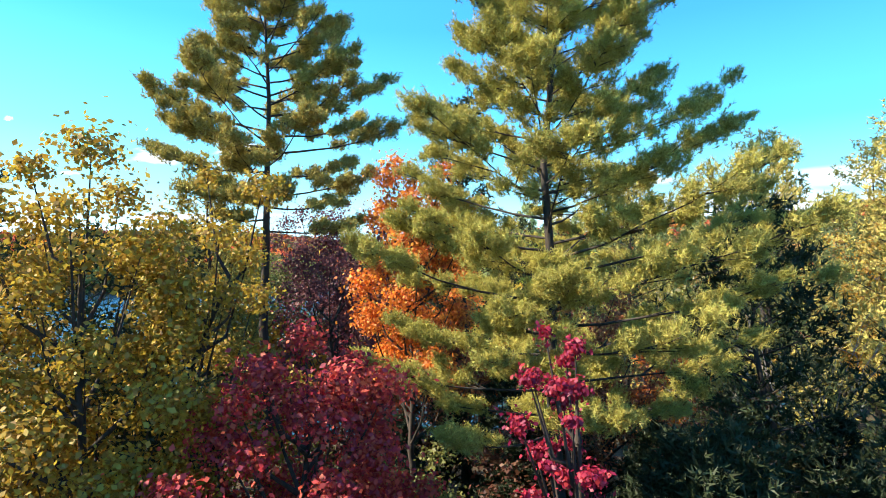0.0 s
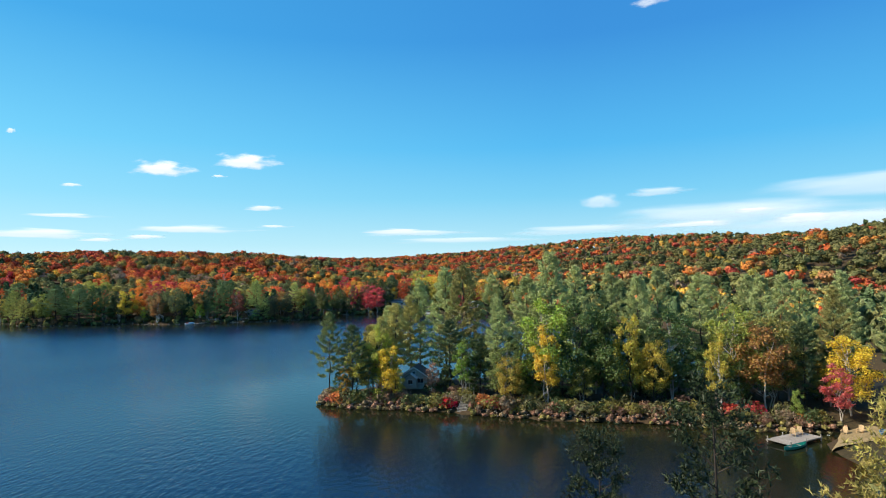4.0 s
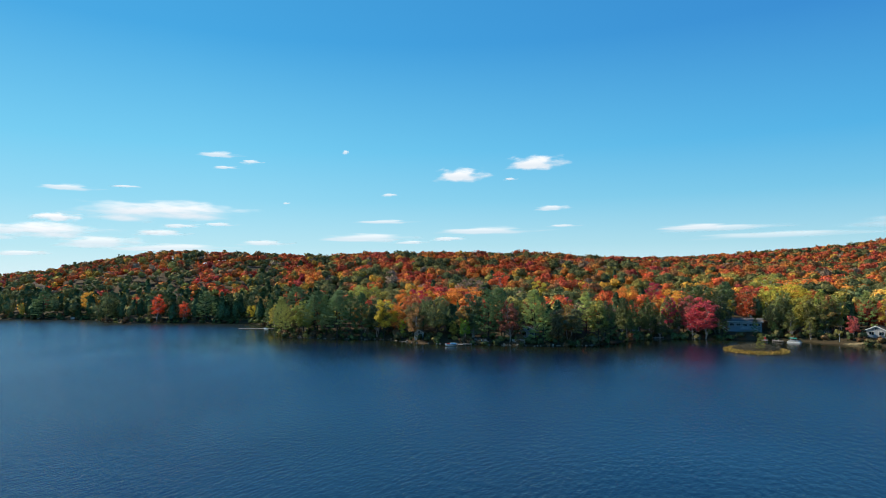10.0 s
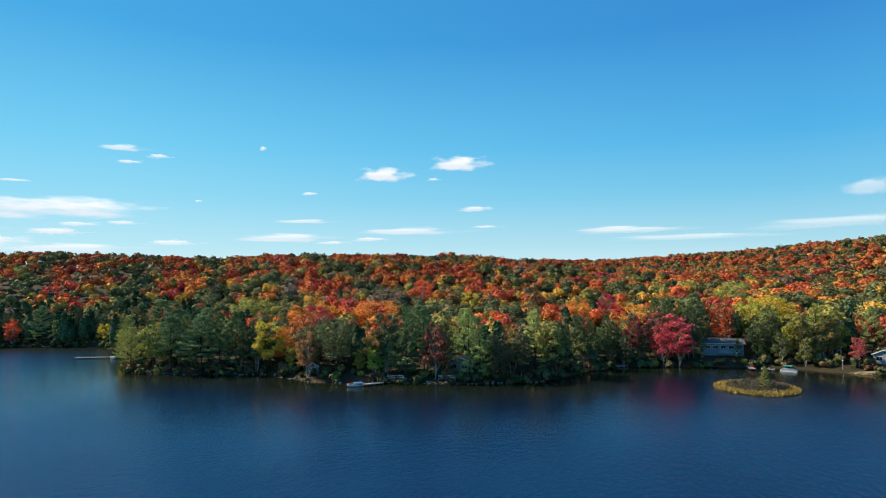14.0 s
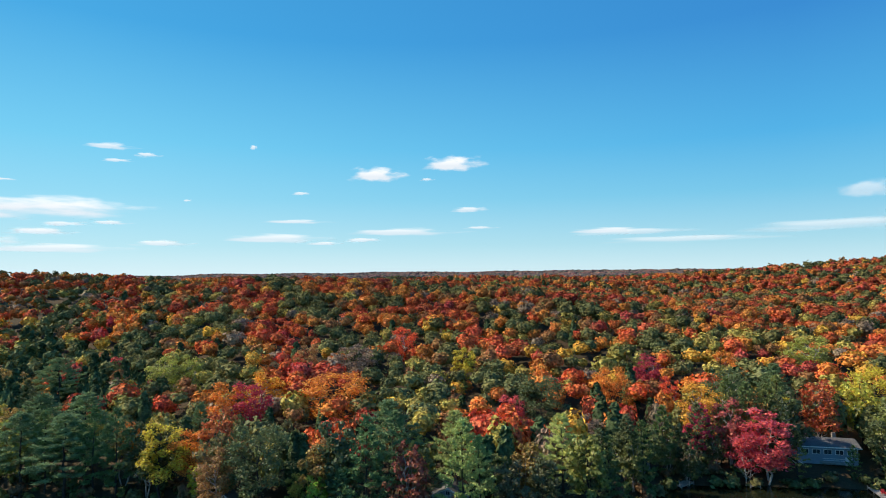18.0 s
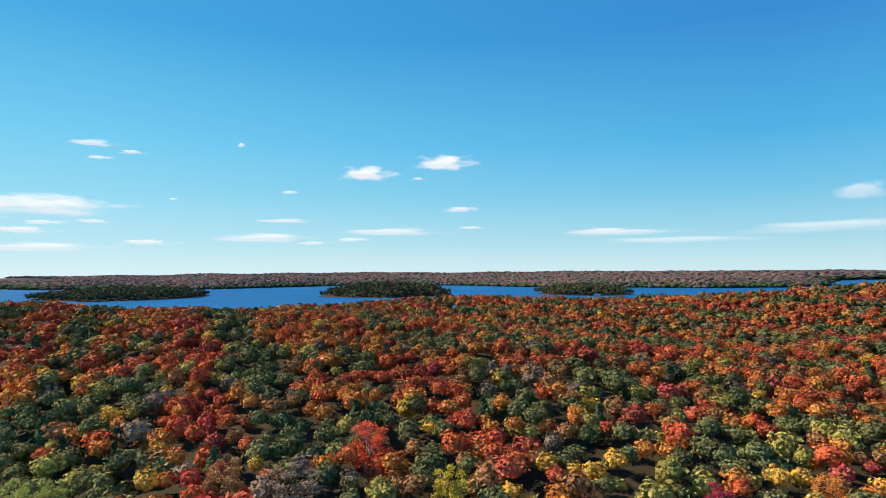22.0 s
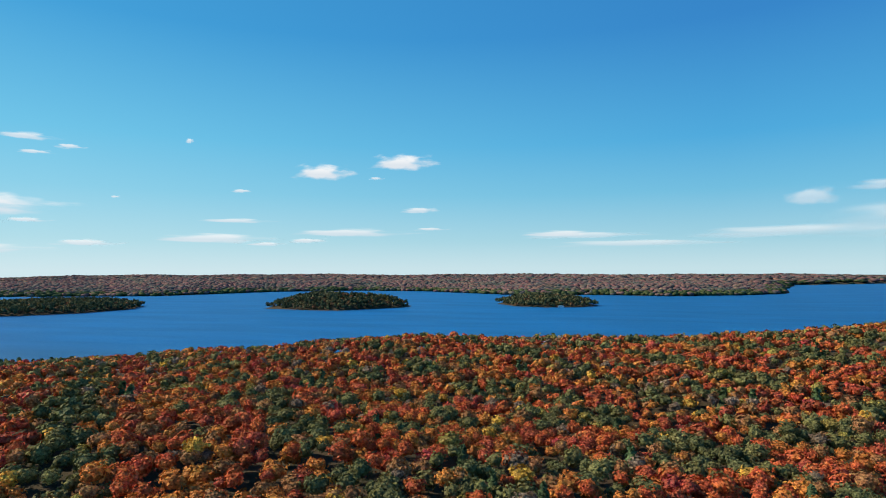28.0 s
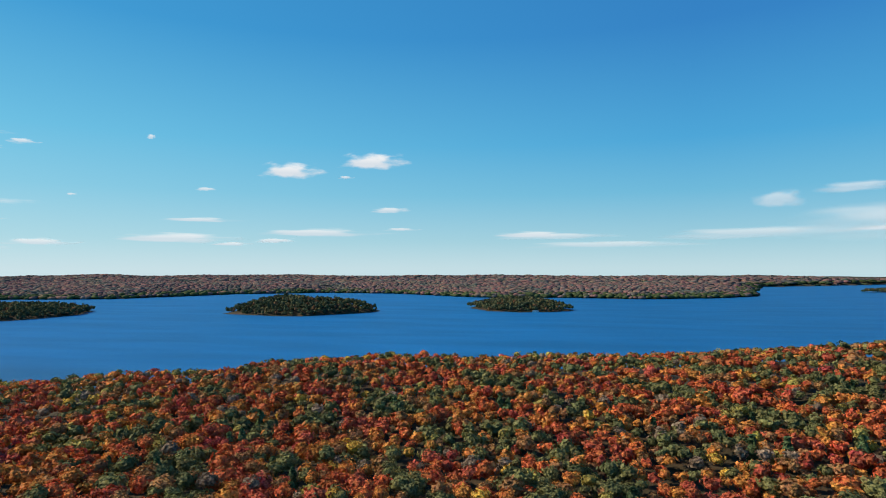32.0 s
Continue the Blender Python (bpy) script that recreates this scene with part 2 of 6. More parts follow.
M_PLANK = grainy("weathered_planks", (0.2, 0.18, 0.16), (0.42, 0.39, 0.35), 6, 0.8, (0.3, 3, 1), 0.01)
M_STONE = grainy("shore_stone", (0.13, 0.115, 0.1), (0.4, 0.36, 0.31), 3, 0.9, None, 0.05, 0.8)
M_WHITE = grainy("white_paint", (0.66, 0.66, 0.64), (0.8, 0.8, 0.78), 5, 0.6)
M_GREYWALL = grainy("grey_siding", (0.24, 0.25, 0.26), (0.36, 0.37, 0.38), 4, 0.7, (0.2, 0.2, 4))
M_ROOF = grainy("grey_shingles", (0.07, 0.07, 0.075), (0.17, 0.165, 0.16), 5, 0.9, None, 0.03, 0.6)
M_GLASS, _n, _l, _b = material("window_glass", 0.04, 0.0, 0.6)
_b.inputs["Base Color"].default_value = (0.02, 0.025, 0.03, 1)
M_SAND = grainy("sand", (0.2, 0.15, 0.07), (0.38, 0.29, 0.16), 4, 0.95)
M_PINEWOOD = grainy("bare_pine_wood", (0.45, 0.3, 0.15), (0.6, 0.43, 0.24), 8, 0.6, (0.3, 3, 1))
M_REED = grainy("reeds", (0.22, 0.16, 0.05), (0.42, 0.3, 0.1), 1.5, 0.9, None, 0.1, 0.8)


def paint(name, c, rough=0.4):
    return grainy(name, tuple(v * 0.8 for v in c), c, 3, rough, None, 0.005, 0.2)


M_GREEN = paint("turquoise_hull", (0.05, 0.42, 0.33))
M_RED = paint("red_plastic", (0.5, 0.03, 0.03))
M_BLUE = paint("blue_cover", (0.12, 0.32, 0.5))

M_TAUPE = grainy("taupe_siding", (0.3, 0.27, 0.24), (0.44, 0.41, 0.37), 4, 0.7, (0.2, 0.2, 4))
M_PALEBLUE = grainy("pale_blue_siding", (0.18, 0.23, 0.29), (0.26, 0.32, 0.38), 4, 0.7, (0.2, 0.2, 4))

# ---- the land: one height sheet with lakes in it ----
def mesh_np(name, verts, faces, mats, face_mat=None, tint=None, smooth=False):
    """One mesh object from arrays: verts (n, 3), faces a list of (m, 3) and (m, 4) arrays."""
    me = bpy.data.meshes.new(name)
    faces = [np.asarray(f, dtype=np.int32) for f in faces if len(f)]
    totals = np.concatenate([np.full(len(f), f.shape[1], dtype=np.int32) for f in faces])
    loops = np.concatenate([f.ravel() for f in faces])
    me.vertices.add(len(verts))
    me.vertices.foreach_set("co", np.ascontiguousarray(verts, dtype=np.float32).ravel())
    me.loops.add(len(loops))
    me.loops.foreach_set("vertex_index", loops)
    me.polygons.add(len(totals))
    me.polygons.foreach_set("loop_start", np.concatenate([[0], np.cumsum(totals)[:-1]]).astype(np.int32))
    for m in mats:
        me.materials.append(m)
    if face_mat is not None:
        me.polygons.foreach_set("material_index", np.asarray(face_mat, dtype=np.int32))
    if smooth:
        me.polygons.foreach_set("use_smooth", np.ones(len(totals), dtype=bool))
    if tint is not None:
        at = me.attributes.new("tint", "FLOAT_COLOR", "POINT")
        at.data.foreach_set("color", np.concatenate([tint, np.ones((len(tint), 1))], 1).astype(np.float32).ravel())
    me.update(calc_edges=True)
    return me


def shore_distance(px, py, poly):
    """Metres inside (positive) or outside (negative) of a closed outline."""
    best = np.full(px.shape, 1e9)
    inside = np.zeros(px.shape, bool)
    for (ax, ay), (bx, by) in zip(poly, poly[1:] + poly[:1]):
        dx, dy = bx - ax, by - ay
        k = np.clip(((px - ax) * dx + (py - ay) * dy) / (dx * dx + dy * dy), 0, 1)
        best = np.minimum(best, np.hypot(px - ax - k * dx, py - ay - k * dy))
        if ay != by:
            inside ^= ((ay > py) != (by > py)) & (px < (bx - ax) * (py - ay) / (by - ay) + ax)
    return np.where(inside, best, -best)


# outlines of the land, walking along each shore
BANK_NEAR = [
    (-900, -400), (-900, 30), (-120, 40), (-40, 58), (10, 60), (35, 70), (47, 92), (49, 112), (56, 120), (45, 122), (32, 127), (16, 129.5), (2, 135), (-9, 138.5), (-18, 140),
    (-23, 144), (-21, 151), (-10, 160), (12, 166),
]
BANK_ISLAND = [
    (40, 158), (75, 152), (98, 165), (100, 230), (80, 300), (52, 352), (28, 371), (11, 371.5), (-10, 379), (-20, 377.5), (-42, 373.5), (-57, 369), (-67, 353), (-74, 338),
    (-90, 329), (-113, 324), (-135, 319), (-154, 326), (-181, 319), (-199, 317.5),
]
BANK_FAR = [
    (-226, 341), (-240, 356), (-271, 368), (-320, 353), (-343, 341), (-388, 352), (-460, 332), (-900, 320), (-1300, 600), (-1000, 760), (-700, 740), (-541, 815), (-385, 900),
    (-190, 960), (0, 1060), (229, 1190), (520, 1330), (1200, 1500), (1700, 1200), (1700, -400),
]
BANK = BANK_NEAR + BANK_ISLAND + BANK_FAR
ISLES = {
    "A": ([(-864, 1640), (-760, 1600), (-661, 1597), (-590, 1680), (-548, 1753), (-600, 1815), (-700, 1800), (-830, 1740)], 30.0),
    "B": ([(-960, 1890), (-880, 1870), (-800, 1960), (-840, 2060), (-950, 2040)], 22.0),
    "L": ([(-1240, 1290), (-1160, 1400), (-1150, 1530), (-1220, 1650), (-1400, 1690), (-1520, 1560), (-1500, 1340)], 13.0),
    "C": ([(-364, 1930), (-300, 1830), (-225, 1797), (-150, 1820), (-105, 1880), (-130, 1960), (-170, 2080), (-260, 2120), (-340, 2030)], 17.0),
    "T": ([(1040, 3160), (1140, 3150), (1300, 3220), (1200, 3320)], 10.0),
}
FAR_SHORE = [(-4900, 2300), (-2200, 1950), (-1578, 2130), (-1461, 2399), (-1386, 2561), (-1080, 2750), (-791, 2722), (-413, 2462), (-100, 2500), (120, 2447), (360, 2560), (530, 2720),
             (640, 3200), (874, 3898), (1260, 4175), (1802, 4560), (4900, 4700), (4900, 5600), (-4900, 5600)]


def hill(px, py, cx, cy, rx, ry, h):
    return h * np.exp(-((px - cx) / rx) ** 2 - ((py - cy) / ry) ** 2)


def wobble(px, py, s):
    """Gentle rolls of about +-1."""
    return (np.sin(px / s + 1.3) * np.cos(py / s * 1.17 + 0.4) + 0.6 * np.sin((px + py) / s * 1.9 + 2.0) + 0.4 * np.sin((px - 1.6 * py) / s * 2.7)) / 1.6


def height(px, py):
    px, py = np.asarray(px, float), np.asarray(py, float)
    d = shore_distance(px, py, BANK)
    up = np.clip(d, 0, None)
    north = np.clip((py - 300) / 40, 0, 1)
    h = np.where(d > 0, 0.35 + 2.6 * (1 - np.exp(-up / 9)), np.maximum(-4, d * 0.14 - 0.25))
    roll = 26 * np.exp(-((py - 800 - 0.06 * px) / 160) ** 2) * np.clip(1.0 - (px - 150) / 900, 0.3, 1) * np.clip(1 + (px + 250) / 300, 0.1, 1)
    roll = roll + hill(px, py, -210, 520, 200, 105, 24) + hill(px, py, -400, 600, 150, 125, 12) + hill(px, py, 255, 640, 170, 210, 33) + hill(px, py, 420, 330, 190, 200, 53) + hill(px, py, -700, 560, 200, 140, 22) + hill(px, py, 180, 950, 190, 170, 14) + hill(px, py, -500, 490, 115, 95, 22)
    roll = roll + 1.6 * wobble(px, py, 38)
    h = h + np.where(d > 0, north * np.clip(roll, 0, None) * np.clip(d / 70, 0, 1) ** 1.2, 0)
    h = h + np.where((d > 0) & (py < 60), 2.2 * np.clip(d / 25, 0, 1), 0)
    for poly, top in ISLES.values():
        e = shore_distance(px, py, poly)
        h = np.where(e > 0, 0.5 + top * (1 - np.exp(-e / 55)), np.maximum(h, np.maximum(-4, e * 0.22)))
    e = shore_distance(px, py, FAR_SHORE)
    far = 0.5 + 24 * (1 - np.exp(-e / 160)) + 9 * wobble(px, py, 260) * np.clip(e / 200, 0, 1) + np.clip((py - 3300) / 1200, 0, 1) * 14
    return np.where(e > 0, np.maximum(far, 0.5), h)


def steps(*bits):
    return np.unique(np.concatenate([np.arange(a, b, s) for a, b, s in bits]))


gx = steps((-4900, -1700, 130), (-1700, -520, 40), (-520, -260, 12), (-260, 130, 4.0), (130, 460, 14), (460, 1900, 60), (1900, 5001, 140))
gy = steps((-400, 0, 40), (0, 70, 5), (70, 175, 2.5), (175, 300, 12), (300, 400, 4.0), (400, 960, 12), (960, 2800, 40), (2800, 5400, 110))
GX, GY = np.meshgrid(gx, gy)
GZ = height(GX, GY)
nx, ny = len(gx), len(gy)
ii = (np.arange(ny - 1)[:, None] * nx + np.arange(nx - 1)[None]).ravel()
ground = new("ground", mesh_np("ground", np.stack([GX.ravel(), GY.ravel(), GZ.ravel()], 1), [np.stack([ii, ii + 1, ii + nx + 1, ii + nx], 1)], [M_GROUND], smooth=True))
tagged(ground, "brown forest floor of leaf litter sloping into lakes", "ground", kind="structure")
# tea-brown shallow margin with tree reflections painted in, deep blue further out
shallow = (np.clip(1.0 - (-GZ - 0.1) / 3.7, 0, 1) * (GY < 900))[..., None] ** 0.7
# bluer tint on the second lake stands in for reflected sky
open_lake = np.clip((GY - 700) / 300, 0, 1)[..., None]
# brighter tint towards the west paints in the sunward sheen
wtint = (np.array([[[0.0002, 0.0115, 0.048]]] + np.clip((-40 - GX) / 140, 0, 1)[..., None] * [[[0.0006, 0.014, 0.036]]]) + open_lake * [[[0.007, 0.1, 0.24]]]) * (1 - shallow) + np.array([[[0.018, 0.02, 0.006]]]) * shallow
# darker and browner near land: tea tint plus painted-in tree reflections
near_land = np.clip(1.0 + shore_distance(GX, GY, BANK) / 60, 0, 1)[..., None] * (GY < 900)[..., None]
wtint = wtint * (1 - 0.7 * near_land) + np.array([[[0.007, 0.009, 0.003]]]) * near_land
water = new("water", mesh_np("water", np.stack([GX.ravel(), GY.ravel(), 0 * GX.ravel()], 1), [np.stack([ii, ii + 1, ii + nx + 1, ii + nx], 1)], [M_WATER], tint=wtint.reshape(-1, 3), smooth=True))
lee = np.clip(1.0 - np.clip(-shore_distance(GX, GY, BANK), 0, None) / 75, 0, 1) * (GY < 900) * np.clip((GX + 265) / 60, 0, 1)
water.data.attributes.new("lee", "FLOAT", "POINT").data.foreach_set("value", lee.ravel().astype(np.float32))
tagged(water, "deep blue lake water with small wind ripples", "water", kind="structure")

# ---- clouds, far off over the horizon ----
def cloud_stuff(name, puff, grey):
    m = bpy.data.materials.new(name)
    m.use_nodes = True
    n, l = m.node_tree.nodes, m.node_tree.links
    n.remove(n["Principled BSDF"])
    tc = n.new("ShaderNodeTexCoord")
    sx = n.new("ShaderNodeSeparateXYZ")
    l.new(tc.outputs["Object"], sx.inputs[0])
    oi = n.new("ShaderNodeObjectInfo")
    cmb = n.new("ShaderNodeVectorMath")
    cmb.operation = "ADD"
    l.new(tc.outputs["Object"], cmb.inputs[0])
    l.new(oi.outputs["Random"], cmb.inputs[1])
    t = n.new("ShaderNodeTexNoise")
    t.inputs["Scale"].default_value, t.inputs["Detail"].default_value = puff, 4
    l.new(cmb.outputs[0], t.inputs["Vector"])
    flat = n.new("ShaderNodeMapRange")                   # flatter below than above
    flat.clamp = False
    flat.inputs["From Min"].default_value, flat.inputs["From Max"].default_value = -0.45, 0.75
    flat.inputs["To Min"].default_value, flat.inputs["To Max"].default_value = -0.7, 0.7
    l.new(sx.outputs["Z"], flat.inputs["Value"])
    fl = n.new("ShaderNodeCombineXYZ")
    l.new(sx.outputs["X"], fl.inputs["X"])
    l.new(flat.outputs[0], fl.inputs["Z"])
    ln = n.new("ShaderNodeVectorMath")
    ln.operation = "LENGTH"
    l.new(fl.outputs[0], ln.inputs[0])
    a = n.new("ShaderNodeMath")
    a.operation = "MULTIPLY_ADD"
    a.inputs[1].default_value = 1.05
    l.new(t.outputs["Fac"], a.inputs[0])
    s = n.new("ShaderNodeMath")
    s.operation = "MULTIPLY"
    s.inputs[1].default_value = -0.85
    l.new(ln.outputs["Value"], s.inputs[0])
    off = n.new("ShaderNodeMath")
    off.inputs[1].default_value = 0.1
    l.new(s.outputs[0], off.inputs[0])
    l.new(off.outputs[0], a.inputs[2])
    r = n.new("ShaderNodeMapRange")
    r.interpolation_type = "SMOOTHSTEP"
    r.inputs["From Min"].default_value, r.inputs["From Max"].default_value = 0.02, 0.42
    l.new(a.outputs[0], r.inputs["Value"])
    al = n.new("ShaderNodeMath")
    al.operation = "MULTIPLY"
    al.inputs[1].default_value = grey
    l.new(r.outputs[0], al.inputs[0])
    e, tr, mx = n.new("ShaderNodeEmission"), n.new("ShaderNodeBsdfTransparent"), n.new("ShaderNodeMixShader")
    # emission stands in for sunlight; the grey underside shade is put into the ramp
    cr = ramp(n, l, sx.outputs["Z"], [(0.0, (0.74, 0.8, 0.86)), (0.45, (0.98, 0.98, 0.98))])
    l.new(cr.outputs[0], e.inputs["Color"])
    e.inputs["Strength"].default_value = 1.0
    l.new(al.outputs[0], mx.inputs[0])
    l.new(tr.outputs[0], mx.inputs[1])
    l.new(e.outputs[0], mx.inputs[2])
    l.new(mx.outputs[0], n["Material Output"].inputs["Surface"])
    return m


M_CLOUD = cloud_stuff("fair_weather_cloud", 2.2, 1.0)
M_WISP = cloud_stuff("thin_cloud", 1.8, 0.75)
M_VEIL = cloud_stuff("cloud_veil", 1.3, 0.5)
# azimuth to the left of +y, elevation, width, height (degrees), kind
CLOUDS_WEST = [
    (48.5, 10.7, 3.4, 0.6, 1), (47.8, 9.6, 2.1, 0.3, 1), (45.7, 10.2, 1.7, 0.4, 1), (36.9, 11.4, 0.6, 0.4, 1), (55.9, 7.5, 2.3, 0.2, 1), (52.6, 5.3, 11.9, 2.0, 0),
    (51.4, 4.2, 3.2, 0.4, 1), (48.4, 4.4, 2.6, 0.4, 1), (53.2, 3.5, 3.7, 0.6, 1), (32.6, 7.4, 1.5, 0.3, 1), (42.4, 6.5, 0.7, 0.2, 1), (33.1, 4.8, 5.5, 0.4, 1),
    (25.7, 9.1, 4.5, 1.5, 0), (18.4, 10.1, 5.2, 1.5, 0),
]
CLOUDS_MIDDLE = [
    (20.9, 8.8, 1.1, 0.3, 1), (16.8, 5.9, 3.2, 0.5, 1), (23.3, 3.8, 9.2, 0.8, 1), (26.8, 3.1, 3.2, 0.4, 1), (34.6, 3.2, 9.0, 0.8, 1), (44.5, 2.7, 4.0, 0.6, 1),
    (30.5, 2.8, 3.2, 0.3, 1), (15.9, 4.2, 2.6, 0.3, 1), (-16.1, 6.1, 3.7, 1.4, 2), (52.0, 2.2, 10.0, 0.7, 1), (3.8, 3.7, 6.9, 0.5, 1), (-21.1, 6.8, 5.3, 0.7, 2),
    (-27.3, 4.1, 22.2, 2.4, 2), (-13.8, 3.5, 12.7, 0.8, 2),
]
CLOUDS_EAST = [
    (1.3, 3.5, 10.0, 0.5, 2), (-24.7, 3.7, 8.4, 0.5, 1), (-28.9, 4.7, 3.7, 0.4, 1), (-2.6, 2.7, 13.7, 0.6, 2), (-33.1, 3.8, 6.3, 0.8, 1), (60.3, 7.1, 3.9, 0.6, 1),
    (62.1, 3.4, 8.4, 1.5, 0), (61.1, 4.6, 3.0, 0.7, 0), (57.7, 2.6, 6.1, 1.0, 1), (53.3, 3.6, 3.5, 0.5, 1), (63.2, 1.7, 3.7, 0.4, 1), (-21.2, 23.7, 3.0, 1.1, 1),
    (-42.0, 6.0, 24.0, 2.4, 2), (-40.0, 3.2, 26.0, 1.6, 2),
]
CLOUDS = CLOUDS_WEST + CLOUDS_MIDDLE + CLOUDS_EAST
CX, CY, CZ, FAR_R = -55.0, 220.0, 45.0, 4500.0
cloud_mesh = {}
for k, (az, el, wd, hg, kind) in enumerate(CLOUDS):
    q = np.linspace(-1.25, 1.25, 7)
    vx, vz = np.meshgrid(q, q)
    v = np.stack([vx.ravel(), 0.05 * (vx.ravel() ** 2), vz.ravel()], 1)
    a7 = (np.arange(6)[:, None] * 7 + np.arange(6)[None]).ravel()
    if kind not in cloud_mesh:
        cloud_mesh[kind] = mesh_np("cloud", v, [np.stack([a7, a7 + 1, a7 + 8, a7 + 7], 1)], [(M_CLOUD, M_WISP, M_VEIL)[kind]])
    ob = new("cloud", cloud_mesh[kind])
    wd, hg = wd * 1.75, hg * 1.9
    c = Vector((CX - FAR_R * math.sin(radians(az)) * math.cos(radians(el)), CY + FAR_R * math.cos(radians(az)) * math.cos(radians(el)), CZ + FAR_R * math.sin(radians(el))))
    w, h = FAR_R * math.tan(radians(wd / 2)), FAR_R * math.tan(radians(hg / 2))
    ob.matrix_world = Matrix.Translation(c) @ Matrix.Rotation(radians(az), 4, "Z") @ Matrix.Diagonal((w, w, h, 1))
    tagged(ob, ("small white fair-weather cloud with a soft edge", "thin white streak of cloud", "pale veil of high cloud low in the sky")[kind], "cloud", group="clouds", kind="structure")

# ---- trees ----
rng = np.random.default_rng(7)


def unit(v):
    return v / np.maximum(np.linalg.norm(v, axis=-1, keepdims=True), 1e-9)


def tube(path, radii, sides=6):
    """A tapered stem along points: verts and quads."""
    path, radii = np.asarray(path, float), np.asarray(radii, float)
    t = unit(np.gradient(path, axis=0))
    ref = np.where(np.abs(t[:, 2:3]) > 0.9, np.array([[1.0, 0, 0]]), np.array([[0, 0, 1.0]]))
    a = unit(np.cross(t, ref))
    b = np.cross(t, a)
    ang = np.arange(sides) * 2 * np.pi / sides
    v = path[:, None] + radii[:, None, None] * (np.cos(ang)[None, :, None] * a[:, None] + np.sin(ang)[None, :, None] * b[:, None])
    n = len(path)
    i = np.arange(n - 1)[:, None] * sides + np.arange(sides)[None]
    j = np.arange(n - 1)[:, None] * sides + (np.arange(sides)[None] + 1) % sides
    return v.reshape(-1, 3), np.stack([i, j, j + sides, i + sides], -1).reshape(-1, 4)


def joined(bits):
    """Several (verts, faces) put together."""
    vs, fs, o = [], [], 0
    for v, f in bits:
        vs.append(v)
        fs.append(f + o)
        o += len(v)
    return np.concatenate(vs), np.concatenate(fs)


def blades(c, d, k, length, width, r, spread=0.9):
    """Needle tufts: k narrow triangles from each centre c, fanned about the direction d."""
    c = np.repeat(c, k, 0)
    d = unit(np.repeat(d, k, 0) + r.normal(0, spread * 0.6, c.shape))
    s = unit(np.cross(d, r.normal(0, 1, c.shape)))
    ln = length * r.uniform(0.65, 1.25, (len(c), 1))
    v = np.stack([c - s * width, c + s * width, c + d * ln], 1).reshape(-1, 3)
    return v, np.arange(len(v)).reshape(-1, 3)


def brushes(c, d, k, length, width, r):
    """Pine shoots: k needles along a short twig at each centre c, pointing forward round the direction d."""
    c, d = np.repeat(c, k, 0), np.repeat(d, k, 0)
    c = c + d * length * r.uniform(-0.9, 0.7, (len(c), 1))
    d = unit(d * 0.6 + r.normal(0, 0.55, c.shape))
    s = unit(np.cross(d, r.normal(0, 1, c.shape)))
    v = np.stack([c - s * width, c + s * width, c + d * length * r.uniform(0.7, 1.2, (len(c), 1))], 1).reshape(-1, 3)
    return v, np.arange(len(v)).reshape(-1, 3)


def leaves(c, nrm, size, r, jitter=0.7):
    """Leaf clumps: small kite-shaped faces about the centres c."""
    nrm = unit(nrm + r.normal(0, jitter, c.shape))
    a = unit(np.cross(nrm, r.normal(0, 1, c.shape)))
    b = np.cross(nrm, a)
    s = size * r.uniform(0.55, 1.35, (len(c), 1))
    v = np.stack([c - a * s * 0.6, c + b * s * 0.42 + nrm * s * 0.12, c + a * s * 0.7, c - b * s * 0.45 - nrm * s * 0.1], 1).reshape(-1, 3)
    return v, np.arange(len(v)).reshape(-1, 4)


